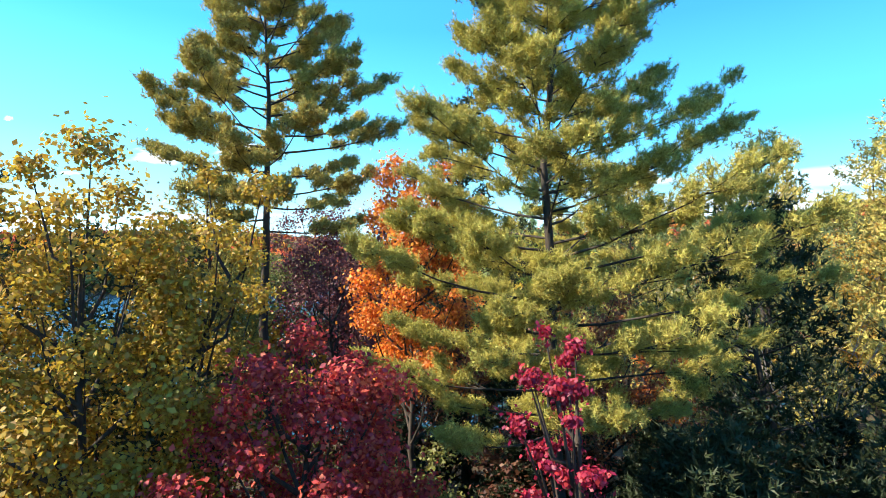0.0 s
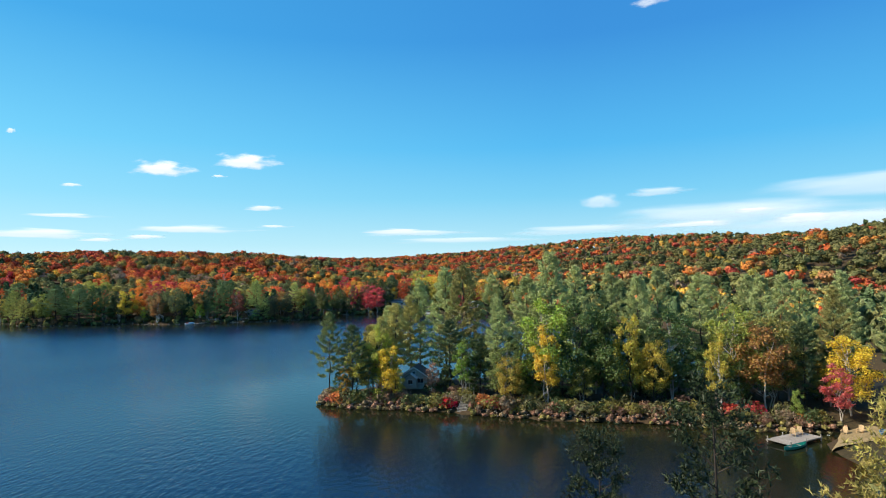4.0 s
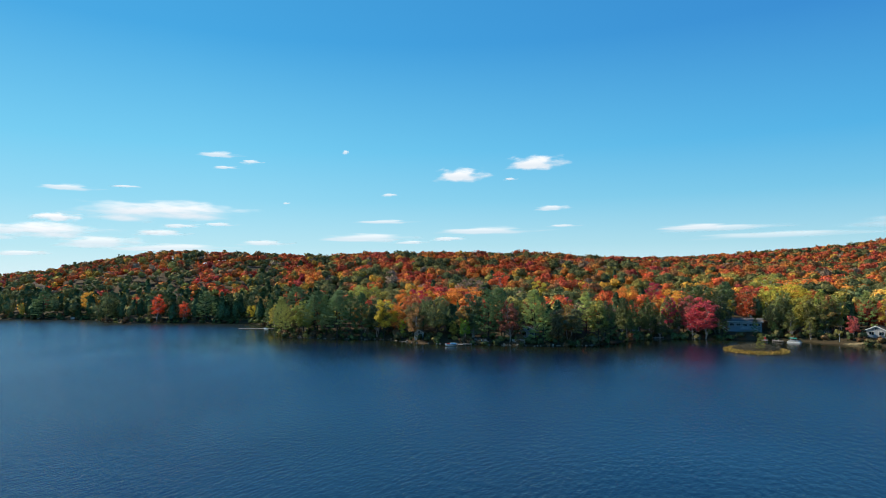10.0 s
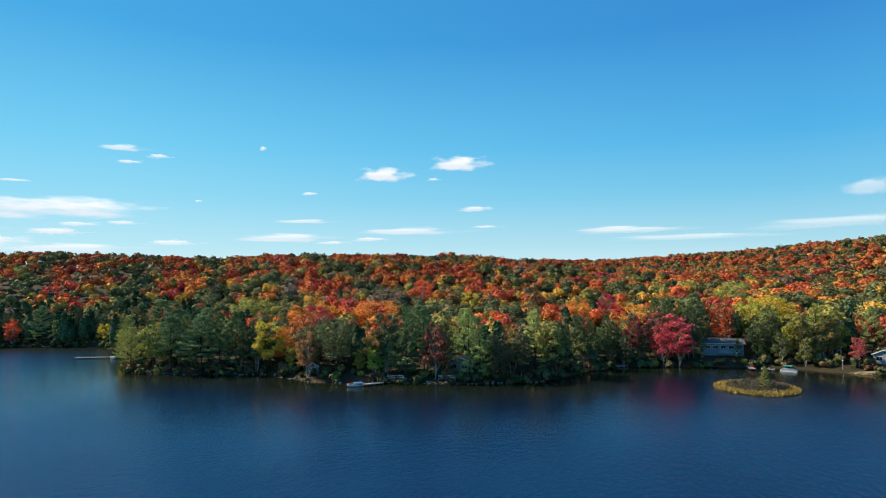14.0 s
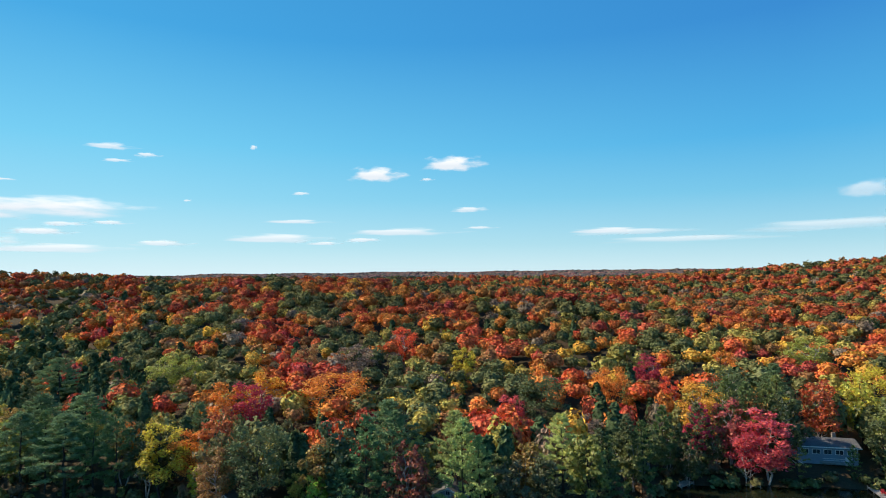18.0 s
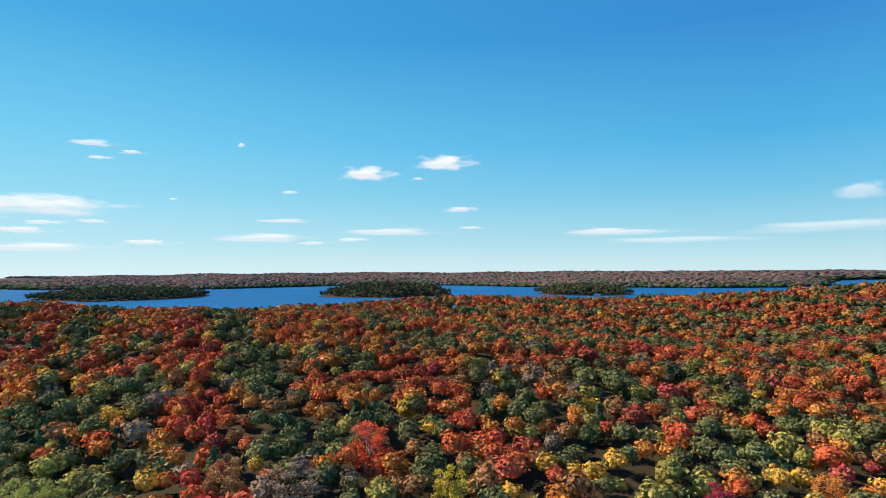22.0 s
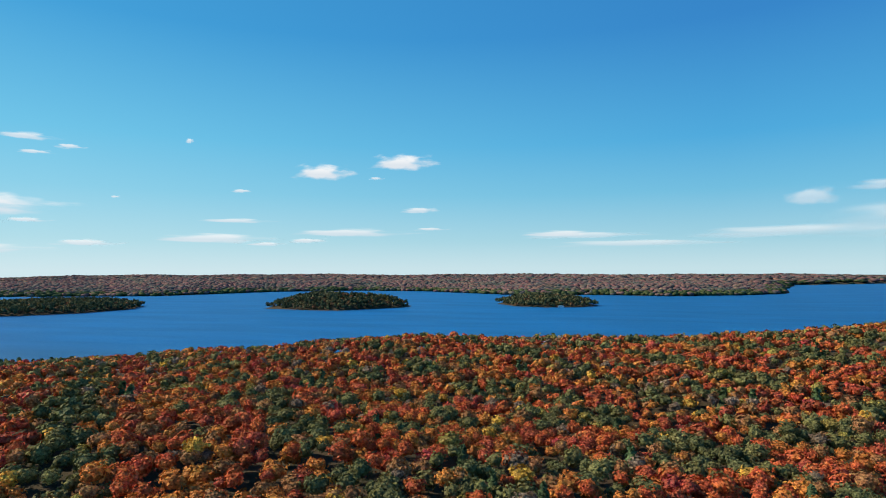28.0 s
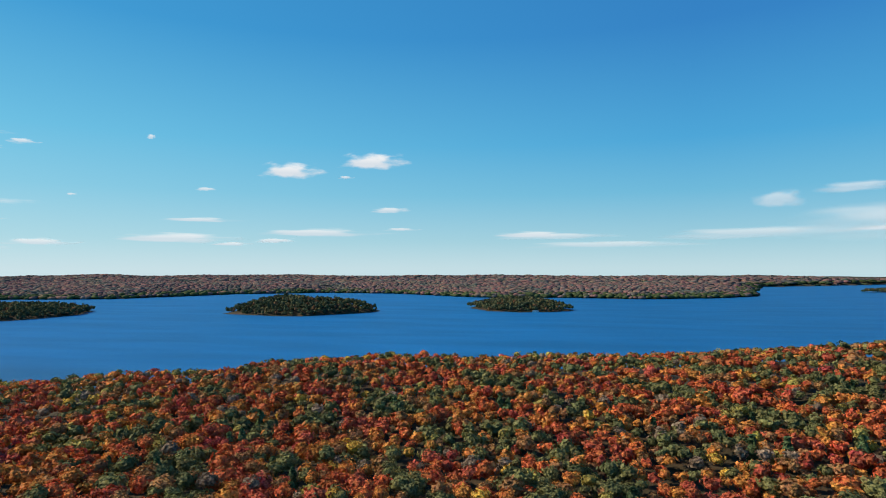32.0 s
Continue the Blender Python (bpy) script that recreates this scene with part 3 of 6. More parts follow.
def pine(r, h, base, reach, limbs, tufts, size, k, twigs=6, droop=-0.05, shape=0.75, trunk_r=0.25, lop=(0.0, 0.0), fluff=0.07, twig_wood=True, wide=0.09, spread=0.9, split=False, puffs=False, crown_top=0.0):
    """A white pine of height h: crown from base upwards, limbs to reach, needle tufts along side twigs. Returns trunk and crown arrays; split keeps the limbs apart."""
    zs = np.linspace(0, h, 9)
    stem = np.stack([0 * zs, 0 * zs, zs], 1)
    stem[1:8, :2] += r.normal(0, 0.006 * h, (7, 2))
    wood = [tube(stem, trunk_r * (1 - zs / h * 0.93), 8)]
    cs, ds = [], []
    for i in range(limbs):
        u = (i + r.uniform(0, 0.8)) / limbs
        z0 = base + (h - base) * u ** 0.82
        prof = max((1 - u) ** shape, crown_top * (1 - u ** 6)) * min(1.0, 0.6 + 2.0 * u)
        az = i * 2.39996 + r.uniform(-0.5, 0.5)
        L = (reach * prof * r.uniform(0.62, 1.08) + 0.3) * (1 + lop[0] * math.cos(az - lop[1]))
        s = np.linspace(0, 1, 6)
        out = np.array([math.cos(az), math.sin(az), 0])
        side = np.array([-out[1], out[0], 0])
        path = np.array([np.interp(z0, zs, stem[:, 0]), np.interp(z0, zs, stem[:, 1]), z0]) + out * (L * s)[:, None] + side * (r.normal(0, 0.06 * L) * s ** 2)[:, None]
        path[:, 2] += L * ((droop + 0.75 * u) * s + 0.2 * s ** 2.4) + r.normal(0, 0.02 * L, 6) * s
        limb = [tube(path, trunk_r * 0.17 * (0.3 + prof) * (1 - 0.85 * s), 4)]
        starts = np.concatenate([r.uniform(0.3, 0.97, twigs), [0.6]])
        sgn = np.concatenate([np.where(np.arange(twigs) % 2, 1.0, -1.0), [0.0]])
        ln = L * 0.36 * (1.2 - starts) * r.uniform(0.6, 1.2, twigs + 1) + 0.12
        ln[-1] = 0.42 * L
        p0 = np.stack([np.interp(starts, s, path[:, q]) for q in range(3)], 1)
        td = unit(out * 0.75 + side * sgn[:, None] * r.uniform(0.5, 1.0, (twigs + 1, 1)) + np.array([0, 0, 0.22]) + r.normal(0, 0.08, (twigs + 1, 3)))
        end = path[-1] - path[3]
        td[-1] = end / np.linalg.norm(end)
        if twig_wood:
            for j in range(twigs):
                limb.append(tube(np.array([p0[j], p0[j] + td[j] * ln[j] * 0.95]), [0.016, 0.005], 3))
        wood.append(joined(limb))
        m = max(6, int(tufts * (0.25 + 0.75 * prof)))
        which = r.choice(twigs + 1, m, p=ln / ln.sum())
        q = r.uniform(0.12, 1.0, m) ** 0.8
        if puffs:                                        # foliage gathers in puffs along each twig
            q = np.array([0.48, 1.0])[r.choice(2, m, p=[0.42, 0.58])] + r.normal(0, 0.04, m)
        c = p0[which] + td[which] * (ln[which] * q)[:, None] + r.normal(0, 1, (m, 3)) * fluff * [1, 1, 0.8] + [0, 0, fluff * 0.6]
        cs.append(c)
        ds.append(unit(td[which] * 0.6 + np.array([0, 0, 0.6]) + r.normal(0, 0.3, (m, 3))))
    m = tufts // 2
    cs.append(stem[-1] + r.normal(0, 1, (m, 3)) * [0.18, 0.18, 0.0] * (reach / 4.5) - np.array([0, 0, 0.9]) * r.uniform(0, 1, (m, 1)))
    ds.append(unit(r.normal(0, 0.5, (m, 3)) + [0, 0, 0.8]))
    c, d = np.concatenate(cs), np.concatenate(ds)
    v, f = brushes(c, d, k, size, size * wide, r) if puffs else blades(c, d, k, size, size * wide, r, spread)
    return (wood if split else joined(wood)), (v, f)


def broadleaf(r, h, base, radius, lobes, n, size, trunk_r=0.16, open_crown=0.0, multi=1, split=False):
    """A leafy tree: trunk, forking limbs that reach the lobes, and a crown of leaf clumps on uneven lobes."""
    wood, lobe_c, lobe_r = [], [], []
    top = h - base
    for i in range(lobes):
        u = (i + 0.5) / lobes
        az = i * 2.39996 + r.uniform(-0.4, 0.4)
        zz = base + top * (0.18 + 0.72 * u) + r.normal(0, 0.02 * top)
        rad = radius * math.sqrt(max(0.05, 1 - ((u - 0.4) / 0.7) ** 2)) * r.uniform(0.3, 0.9)
        lobe_c.append((math.cos(az) * rad, math.sin(az) * rad, zz))
        lobe_r.append(radius * r.uniform(0.26, 0.46) * (1.05 - 0.35 * u) * (14 / max(14, lobes)) ** 0.4)
    lobe_c, lobe_r = np.array(lobe_c), np.array(lobe_r)
    for s in range(multi):
        o = r.normal(0, 0.25, 2) * (multi > 1)
        zs = np.linspace(0, base + top * 0.75, 6)
        p = np.stack([o[0] * (1 + zs / h * 3), o[1] * (1 + zs / h * 3), zs], 1)
        p[1:, :2] += r.normal(0, 0.02 * h, (5, 2))
        wood.append(tube(p, trunk_r * (1 - 0.8 * zs / zs[-1]) / multi ** 0.5, 7))
    for c in lobe_c:
        z0 = min(max(base * 0.8, c[2] - np.hypot(c[0], c[1]) * 0.9 - 0.1 * top), p[-1, 2] - 0.05)
        st = np.array([np.interp(z0, p[:, 2], p[:, 0]), np.interp(z0, p[:, 2], p[:, 1]), z0])
        mid = st * 0.45 + c * 0.55 + [0, 0, -0.06 * top]
        wood.append(tube(np.array([st, mid, c]), [trunk_r * 0.36, trunk_r * 0.2, trunk_r * 0.05], 4))
    which = r.choice(lobes, n, p=lobe_r ** 2 / (lobe_r ** 2).sum())
    nr = unit(r.normal(0, 1, (n, 3)) + [0, 0, 0.25])
    rr = lobe_r[which] * (r.uniform(0.1, 1.0, n) ** 0.45) * (1.12 + r.normal(0, 0.16, n))
    c = lobe_c[which] + nr * rr[:, None] * [1, 1, 0.8]
    c[:, 2] = np.minimum(c[:, 2], h + r.uniform(-0.3, 0.1, n))
    stray = r.uniform(0, 1, n) < 0.3
    c[stray] += r.normal(0, 0.08 * radius, (n, 3))[stray]
    return (wood if split else joined(wood)), leaves(c, nr * 0.8 + [0, 0, 0.3], size, r)


def bare(r, h, trunk_r=0.1):
    """A leafless tree: stems that fork again and again into fine upright twigs."""
    bits = []

    def grow(p, d, ln, rad, depth):
        q = p + d * ln
        bits.append(tube(np.array([p, (p + q) / 2 + r.normal(0, 0.03 * ln, 3), q]), [rad, rad * 0.8, rad * 0.6], 4 if depth < 3 else 3))
        if depth < 5:
            for _ in range(3 if depth < 4 else 2):
                grow(q - d * ln * r.uniform(0, 0.3), unit(d + r.normal(0, 0.33, 3) + [0, 0, 0.12]), ln * r.uniform(0.55, 0.8), rad * 0.55, depth + 1)

    grow(np.zeros(3), np.array([0, 0, 1.0]), h * 0.33, trunk_r, 0)
    return joined(bits)


def tree_thing(name, label, category, trunk, crown, tint, trunk_mat, leaf_mat, m, group=""):
    root = new(name)
    tagged(root, label, category, group)
    for part_name, arr, mat in (("trunk", trunk, trunk_mat), ("crown", crown, leaf_mat)):
        if arr is None:
            continue
        limbs = arr[1:] if isinstance(arr, list) else []
        arr = arr[0] if isinstance(arr, list) else arr
        me = arr if isinstance(arr, bpy.types.Mesh) else mesh_np(part_name, arr[0], [arr[1]], [mat], smooth=part_name == "trunk")
        o = new(part_name, me)
        o.parent = root
        if part_name == "crown":
            o.color = (*tint, 1)
        for w in limbs:
            new("limb", w if isinstance(w, bpy.types.Mesh) else mesh_np("limb", w[0], [w[1]], [mat], smooth=True)).parent = o
    root.matrix_world = m
    return root


def ground_z(x, y):
    return float(height(np.array([x]), np.array([y]))[0])


def at(x, y, turn=0.0, s=1.0, sz=None, sink=0.15):
    return Matrix.Translation((x, y, ground_z(x, y) - sink)) @ Matrix.Rotation(turn, 4, "Z") @ Matrix.Diagonal((s, s, sz or s, 1))


# the darkest needle tint has the shade of taller trees put into it
NEEDLE_LIGHT, NEEDLE_OLIVE, NEEDLE_DARK_SHADED = (0.35, 0.31, 0.075), (0.36, 0.3, 0.085), (0.03, 0.043, 0.02)

# the two tall pines that the camera rises beside
gz = ground_z(-5.5, 30.1)
tree_thing("white_pine", "tall white pine with bare lower trunk and layered olive boughs", "pine tree",
           *pine(np.random.default_rng(11), 24.35 - gz, 10.3, 5.3, 62, 760, 0.135, 12, 9, -0.06, 0.85, 0.22, lop=(0.1, -0.4), fluff=0.095, wide=0.1, split=True, puffs=True), NEEDLE_OLIVE, M_BARK, M_NEEDLE, at(-5.5, 30.1, 0.4, sink=0), "pines on the near bank")
gz = ground_z(2.4, 22.6)
tree_thing("white_pine", "dense white pine with sunlit yellow-green boughs", "pine tree",
           *pine(np.random.default_rng(15), 22.9 - gz, 5.5, 5.3, 108, 900, 0.095, 20, 9, -0.06, 1.2, 0.17, lop=(0.08, -1.7), fluff=0.085, wide=0.065, split=True, puffs=True, crown_top=0.26), NEEDLE_LIGHT, M_BARK, M_NEEDLE, at(2.4, 22.6, 1.7, sink=0), "pines on the near bank")
# broad-leaved trees in front and between
YELLOW, GOLD, ORANGE, RED, CRIMSON, RUST = (0.33, 0.22, 0.03), (0.35, 0.2, 0.026), (0.6, 0.19, 0.03), (0.44, 0.05, 0.045), (0.3, 0.018, 0.05), (0.28, 0.1, 0.04)
OLIVE, GREEN, LIME, DARKGREEN, PURPLE = (0.16, 0.16, 0.04), (0.07, 0.11, 0.03), (0.3, 0.34, 0.05), (0.035, 0.06, 0.025), (0.13, 0.045, 0.05)
NEAR_EDGE = [
    (-5.2, 19.6, 17.2, 7.0, 2.5, 16, 20000, 0.11, YELLOW, "birch", "slender tree with thin yellow autumn leaves"),
    (-8.2, 20.5, 17.0, 6.5, 2.6, 15, 18000, 0.11, GOLD, "birch", "slender tree with thin yellow autumn leaves"),
    (-3.7, 21.0, 17.0, 7.0, 1.7, 12, 7800, 0.105, YELLOW, "birch", "young tree with ochre autumn leaves"),
    (-1.8, 19.8, 14.2, 8.0, 2.2, 14, 14000, 0.105, RED, "maple_tree", "red-leaved maple with layered boughs"),
    (-0.5, 27.4, 18.0, 10.0, 2.1, 14, 14000, 0.115, ORANGE, "maple_tree", "bright orange maple between the pines"),
    (1.6, 18.6, 14.6, 6.0, 0.8, 18, 8500, 0.081, CRIMSON, "maple_sapling", "narrow crimson maple sapling"),
    (-5.2, 37.5, 18.2, 7.0, 3.0, 16, 10920, 0.124, PURPLE, "oak_tree", "dark purplish oak losing its leaves"),
    (-6.8, 35.0, 15.5, 7.0, 2.8, 15, 8320, 0.124, OLIVE, "oak_tree", "olive-green oak by the lake bank"),
]
NEAR_MIDDLE = [
    (5.0, 30.0, 14.5, 7.0, 2.6, 15, 7800, 0.124, RUST, "oak_tree", "rusty oak behind the pine"),
    (-0.4, 22.8, 11.3, 6.0, 1.6, 13, 6760, 0.105, OLIVE, "young_oak", "green understorey oak below the pines"),
    (-2.2, 34.5, 17.3, 7.0, 2.2, 14, 6000, 0.14, PURPLE, "oak_tree", "dark purplish oak losing its leaves"),
    (-1.9, 41.5, 17.2, 8.0, 2.2, 14, 5000, 0.15, GOLD, "maple_tree", "orange-gold maple on the bank"),
    (-3.4, 31.5, 16.4, 6.5, 2.6, 14, 7000, 0.14, PURPLE, "oak_tree", "dark purplish oak losing its leaves"),
    (0.2, 33.0, 13.0, 6.5, 2.6, 14, 7000, 0.14, RUST, "oak_tree", "rusty oak behind the pine"),
    (-8.0, 31.0, 14.6, 6.5, 2.8, 14, 7000, 0.14, OLIVE, "oak_tree", "olive-green oak by the lake bank"),
    (-13.0, 26.0, 16.4, 6.5, 2.8, 14, 8000, 0.13, YELLOW, "birch", "slender tree with thin yellow autumn leaves"),
]
NEAR_BACK = [
    (-4.8, 44.0, 15.0, 6.0, 3.0, 14, 6000, 0.16, PURPLE, "oak_tree", "dark purplish oak losing its leaves"),
    (-3.0, 48.5, 13.0, 5.0, 3.0, 14, 6000, 0.17, OLIVE, "oak_tree", "olive-green oak by the lake bank"),
    (-6.5, 50.0, 12.0, 5.0, 3.0, 14, 6000, 0.17, RUST, "oak_tree", "rusty oak above the lake"),
    (1.2, 44.0, 14.0, 6.0, 3.0, 14, 6000, 0.16, OLIVE, "oak_tree", "olive-green oak by the lake bank"),
    (1.0, 37.5, 14.5, 6.5, 2.4, 14, 6000, 0.15, ORANGE, "maple_tree", "orange maple below the pines"),
    (-9.0, 43.0, 14.0, 6.0, 3.0, 14, 6000, 0.16, GREEN, "oak_tree", "dark green oak by the lake bank"),
    (14.0, 40.0, 16.0, 7.0, 3.2, 16, 7800, 0.136, OLIVE, "oak_tree", "olive-green oak on the near bank"),
    (19.0, 36.0, 17.0, 8.0, 3.4, 16, 7800, 0.149, GOLD, "maple_tree", "golden maple in the sun"),
]
NEAR = NEAR_EDGE + NEAR_MIDDLE + NEAR_BACK
for x, y, zt, zb, rad, lobes, n, size, tint, nm, lab in NEAR:
    g = ground_z(x, y)
    tree_thing(nm, lab, "tree", *broadleaf(rng, zt - 0.4 - g, zb - g, rad, lobes * 3, int(n * 1.7), size * 0.66, 0.13, split=True), tint, M_BARK, M_LEAF, at(x, y, sink=0), "broad-leaved trees on the near bank")
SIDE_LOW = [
    (-7.6, 31.0, 17.6, 2.8, NEEDLE_OLIVE), (-9.4, 34.0, 15.5, 2.8, NEEDLE_DARK_SHADED), (10.2, 29.5, 16.9, 3.4, NEEDLE_OLIVE), (13.5, 27.0, 18.3, 3.4, NEEDLE_OLIVE),
    (7.2, 24.5, 15.2, 3.0, NEEDLE_DARK_SHADED), (1.1, 34.5, 20.6, 2.2, NEEDLE_DARK_SHADED), (-9.5, 27.0, 15.0, 3.2, NEEDLE_DARK_SHADED), (9.0, 20.5, 13.0, 2.6, NEEDLE_DARK_SHADED),
    (4.6, 21.0, 11.0, 2.0, NEEDLE_DARK_SHADED), (-7.0, 24.0, 12.0, 2.6, NEEDLE_DARK_SHADED), (16.5, 31.0, 19.8, 3.6, NEEDLE_OLIVE),
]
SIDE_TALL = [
    (-16.0, 30.0, 21.0, 3.2, NEEDLE_DARK_SHADED), (8.0, 36.0, 18.0, 3.2, NEEDLE_OLIVE), (22.0, 30.0, 20.2, 3.6, NEEDLE_OLIVE), (19.0, 25.5, 19.4, 3.4, (0.2, 0.2, 0.06)),
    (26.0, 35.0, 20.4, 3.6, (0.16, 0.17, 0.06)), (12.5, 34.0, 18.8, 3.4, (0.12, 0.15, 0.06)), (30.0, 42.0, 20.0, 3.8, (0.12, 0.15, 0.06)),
    (20.5, 39.0, 19.6, 3.6, (0.16, 0.17, 0.06)), (7.0, 50.0, 20.3, 3.0, NEEDLE_DARK_SHADED), (10.5, 46.0, 19.5, 3.2, NEEDLE_DARK_SHADED), (13.5, 52.0, 19.5, 3.2, NEEDLE_OLIVE),
    (5.5, 56.0, 17.5, 2.8, NEEDLE_DARK_SHADED),
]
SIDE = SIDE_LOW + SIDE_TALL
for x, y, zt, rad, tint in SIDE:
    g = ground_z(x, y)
    tree_thing("white_pine", "younger pine tinted dark for the shade of the taller ones" if tint == NEEDLE_DARK_SHADED else "bushy olive pine on the near bank", "pine tree",
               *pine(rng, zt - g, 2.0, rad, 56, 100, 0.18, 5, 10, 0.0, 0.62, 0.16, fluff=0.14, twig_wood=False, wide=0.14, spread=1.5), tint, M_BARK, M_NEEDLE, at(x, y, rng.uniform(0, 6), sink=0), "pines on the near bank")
g = ground_z(11.0, 28.2)
tree_thing("bare_tree", "leafless pale grey tree with fine twigs", "tree", bare(np.random.default_rng(4), 8.0, 0.09), None, (1, 1, 1), M_TWIG, None, at(10.6, 26.5, sink=0) @ Matrix.Diagonal((1, 1, 1.25, 1)))

# shared trees for the island and the far shore
def pine_pair(seed, base, limbs, tufts, size, k, wide):
    t, c = pine(np.random.default_rng(seed), 20.0, base, 4.9, limbs, tufts, size, k, 6, -0.07, 0.85, 0.2, fluff=0.15, twig_wood=False, wide=wide, puffs=True)
    return mesh_np("trunk", t[0], [t[1]], [M_BARK], smooth=True), mesh_np("crown", c[0], [c[1]], [M_NEEDLE])


def broad_pair(seed, k, n, size):
    t, c = broadleaf(np.random.default_rng(seed), 12.0, 1.3 + 0.4 * (k % 3), 3.3 - 0.25 * (k % 4), 18 + 2 * k, n, size, 0.15, multi=1 + (k % 2), split=True)
    bark = M_BIRCH if k % 2 else M_BARK
    t = [mesh_np("limb" if i else "trunk", v, [f], [bark], smooth=True) for i, (v, f) in enumerate(t if n > 3000 else [joined(t)])]
    return t, mesh_np("crown", c[0], [c[1]], [M_LEAF])


PINES = [pine_pair(40 + k, 2.2 + 0.9 * k, 54, 150, 0.3, 6, 0.14) for k in range(5)]
PINES_FAR = [pine_pair(50 + k, 1.6 + 0.6 * k, 42, 42, 0.5, 4, 0.22) for k in range(5)]
BROAD = [broad_pair(60 + k, k, 4800, 0.2) for k in range(6)]
BROAD_FAR = [broad_pair(70 + k, k, 1800, 0.4) for k in range(6)]


def put_pine(x, y, h, tint, label="green white pine among others on the shore", group="island pines", k=None, wide=1.0, far=False):
    pick = PINES_FAR if far else PINES
    k = int(rng.integers(len(pick))) if k is None else k
    jit = rng.uniform(0.85, 1.15)
    return tree_thing("white_pine", label, "pine tree", *pick[k % len(pick)], tuple(v * jit for v in tint), M_BARK, M_NEEDLE, at(x, y, rng.uniform(0, 6.28), h / 20 * wide, h / 20), group)


def put_broad(x, y, h, tint, label, group="island broad-leaved trees", k=None, wide=1.0, name="birch", far=False):
    pick = BROAD_FAR if far else BROAD
    k = int(rng.integers(len(pick))) if k is None else k
    return tree_thing(name, label, "tree", *pick[k % len(pick)], tint, M_BARK, M_LEAF, at(x, y, rng.uniform(0, 6.28), h / 12 * wide, h / 12), group)


ISLAND_PINE = (0.37, 0.41, 0.17)
put_pine(-21.4, 144.6, 15.5, (0.24, 0.27, 0.1), "lone thin pine at the tip of the island", k=3, wide=0.95)
for x, y, h in ((-12, 145.5, 13.5), (-9.5, 149, 15.5), (-14, 149.5, 12), (-7, 153, 17)):
    put_pine(x, y, h, (0.42, 0.38, 0.13), "olive sunlit pine near the island tip", wide=1.15)
put_pine(-19.6, 143.2, 5.0, (0.11, 0.16, 0.05), "small pine leaning at the tip of the island", wide=1.3)
for x, y, h, w in ((-11, 152, 16, 1.0), (-5, 156, 21, 1.0), (0, 150, 21.5, 1.0), (4, 145, 22, 1.05), (9, 150, 21, 1.0), (14, 141, 21, 1.0), (19, 139, 23.5, 1.0), (24, 146, 21, 1.0), (28, 140, 22, 1.0), (33, 136, 20, 1.0),
                   (38, 142, 22, 1.0), (43, 137, 21, 1.1), (48, 144, 20, 1.0), (53, 134, 20, 1.0), (58, 139, 21, 1.0), (-14, 148, 12.5, 0.9), (8, 140, 18, 0.9), (36, 148, 20, 1.0), (62, 130, 19, 1.0), (68, 137, 20, 1.0), (74, 128, 19, 1.0),
                   (80, 140, 20, 1.1), (17, 152, 20, 1.0), (56, 147, 20, 1.0), (66, 147, 19, 1.0)):
    put_pine(x + rng.uniform(-1, 1), y + rng.uniform(-1, 1), h * rng.uniform(0.93, 1.04), ISLAND_PINE if rng.uniform() < 0.8 else (0.3, 0.27, 0.09), wide=w)
ISLAND_TIP_TREES = [
    (-16, 143, 10.5, (0.38, 0.36, 0.07), "round olive-yellow birch near the island tip", 0.9),
    (-12, 146, 11, (0.42, 0.36, 0.08), "round olive-yellow birch near the island tip", 0.9),
    (-18, 142.5, 6, GOLD, "small golden birch at the water", 0.8),
    (-10.3, 141.3, 9, (0.55, 0.4, 0.04), "bright yellow birch on the island bank", 0.9),
    (-11.8, 143.2, 12, (0.36, 0.38, 0.07), "yellow-green tree on the island", 0.8),
    (3, 140, 9, (0.2, 0.3, 0.05), "fresh green young tree on the bank", 0.7),
    (10.5, 134, 8, (0.36, 0.27, 0.05), "ochre oak by the timber steps", 0.9),
    (16.5, 133, 12.5, (0.55, 0.38, 0.05), "golden birch with pale trunk", 0.8),
    (17, 135.5, 16, (0.26, 0.34, 0.05), "tall lime-green tree among the pines", 0.9),
    (29.5, 131.5, 14.5, (0.4, 0.33, 0.05), "yellowing birch hung with leaves", 0.6),
    (33, 130.5, 10.5, (0.42, 0.32, 0.05), "thin yellow birch with white trunk", 0.7),
]
ISLAND_BANK_TREES = [
    (41.5, 127, 11.5, (0.38, 0.31, 0.05), "thin yellow birch with white trunk", 0.7),
    (45, 129.5, 15, (0.25, 0.27, 0.05), "yellow-green tree over the bank", 0.9),
    (48.5, 127, 12.5, (0.3, 0.16, 0.05), "bronze oak over the bank", 1.1),
    (52, 131, 13, (0.22, 0.2, 0.05), "olive oak over the bank", 1.0),
    (57, 122, 8, (0.45, 0.1, 0.1), "pink-red maple at the beach", 1.1),
    (60, 124, 11, (0.62, 0.42, 0.04), "golden maple at the beach", 1.1),
    (-9.0, 140.8, 5.5, (0.5, 0.38, 0.05), "bright yellow birch on the island bank", 0.9),
    (-2.6, 141.8, 5.6, (0.26, 0.16, 0.12), "thin reddish tree beside the cottage", 0.8),
    (26, 134, 15, (0.08, 0.12, 0.03), "dark green oak on the bank", 0.9),
    (37, 133, 14, (0.06, 0.1, 0.03), "dark green oak on the bank", 0.9),
    (51.5, 123.5, 4.5, (0.2, 0.26, 0.05), "small green fir at the water", 0.7),
    (22, 134, 17, (0.07, 0.11, 0.03), "dark green oak on the bank", 0.8),
]
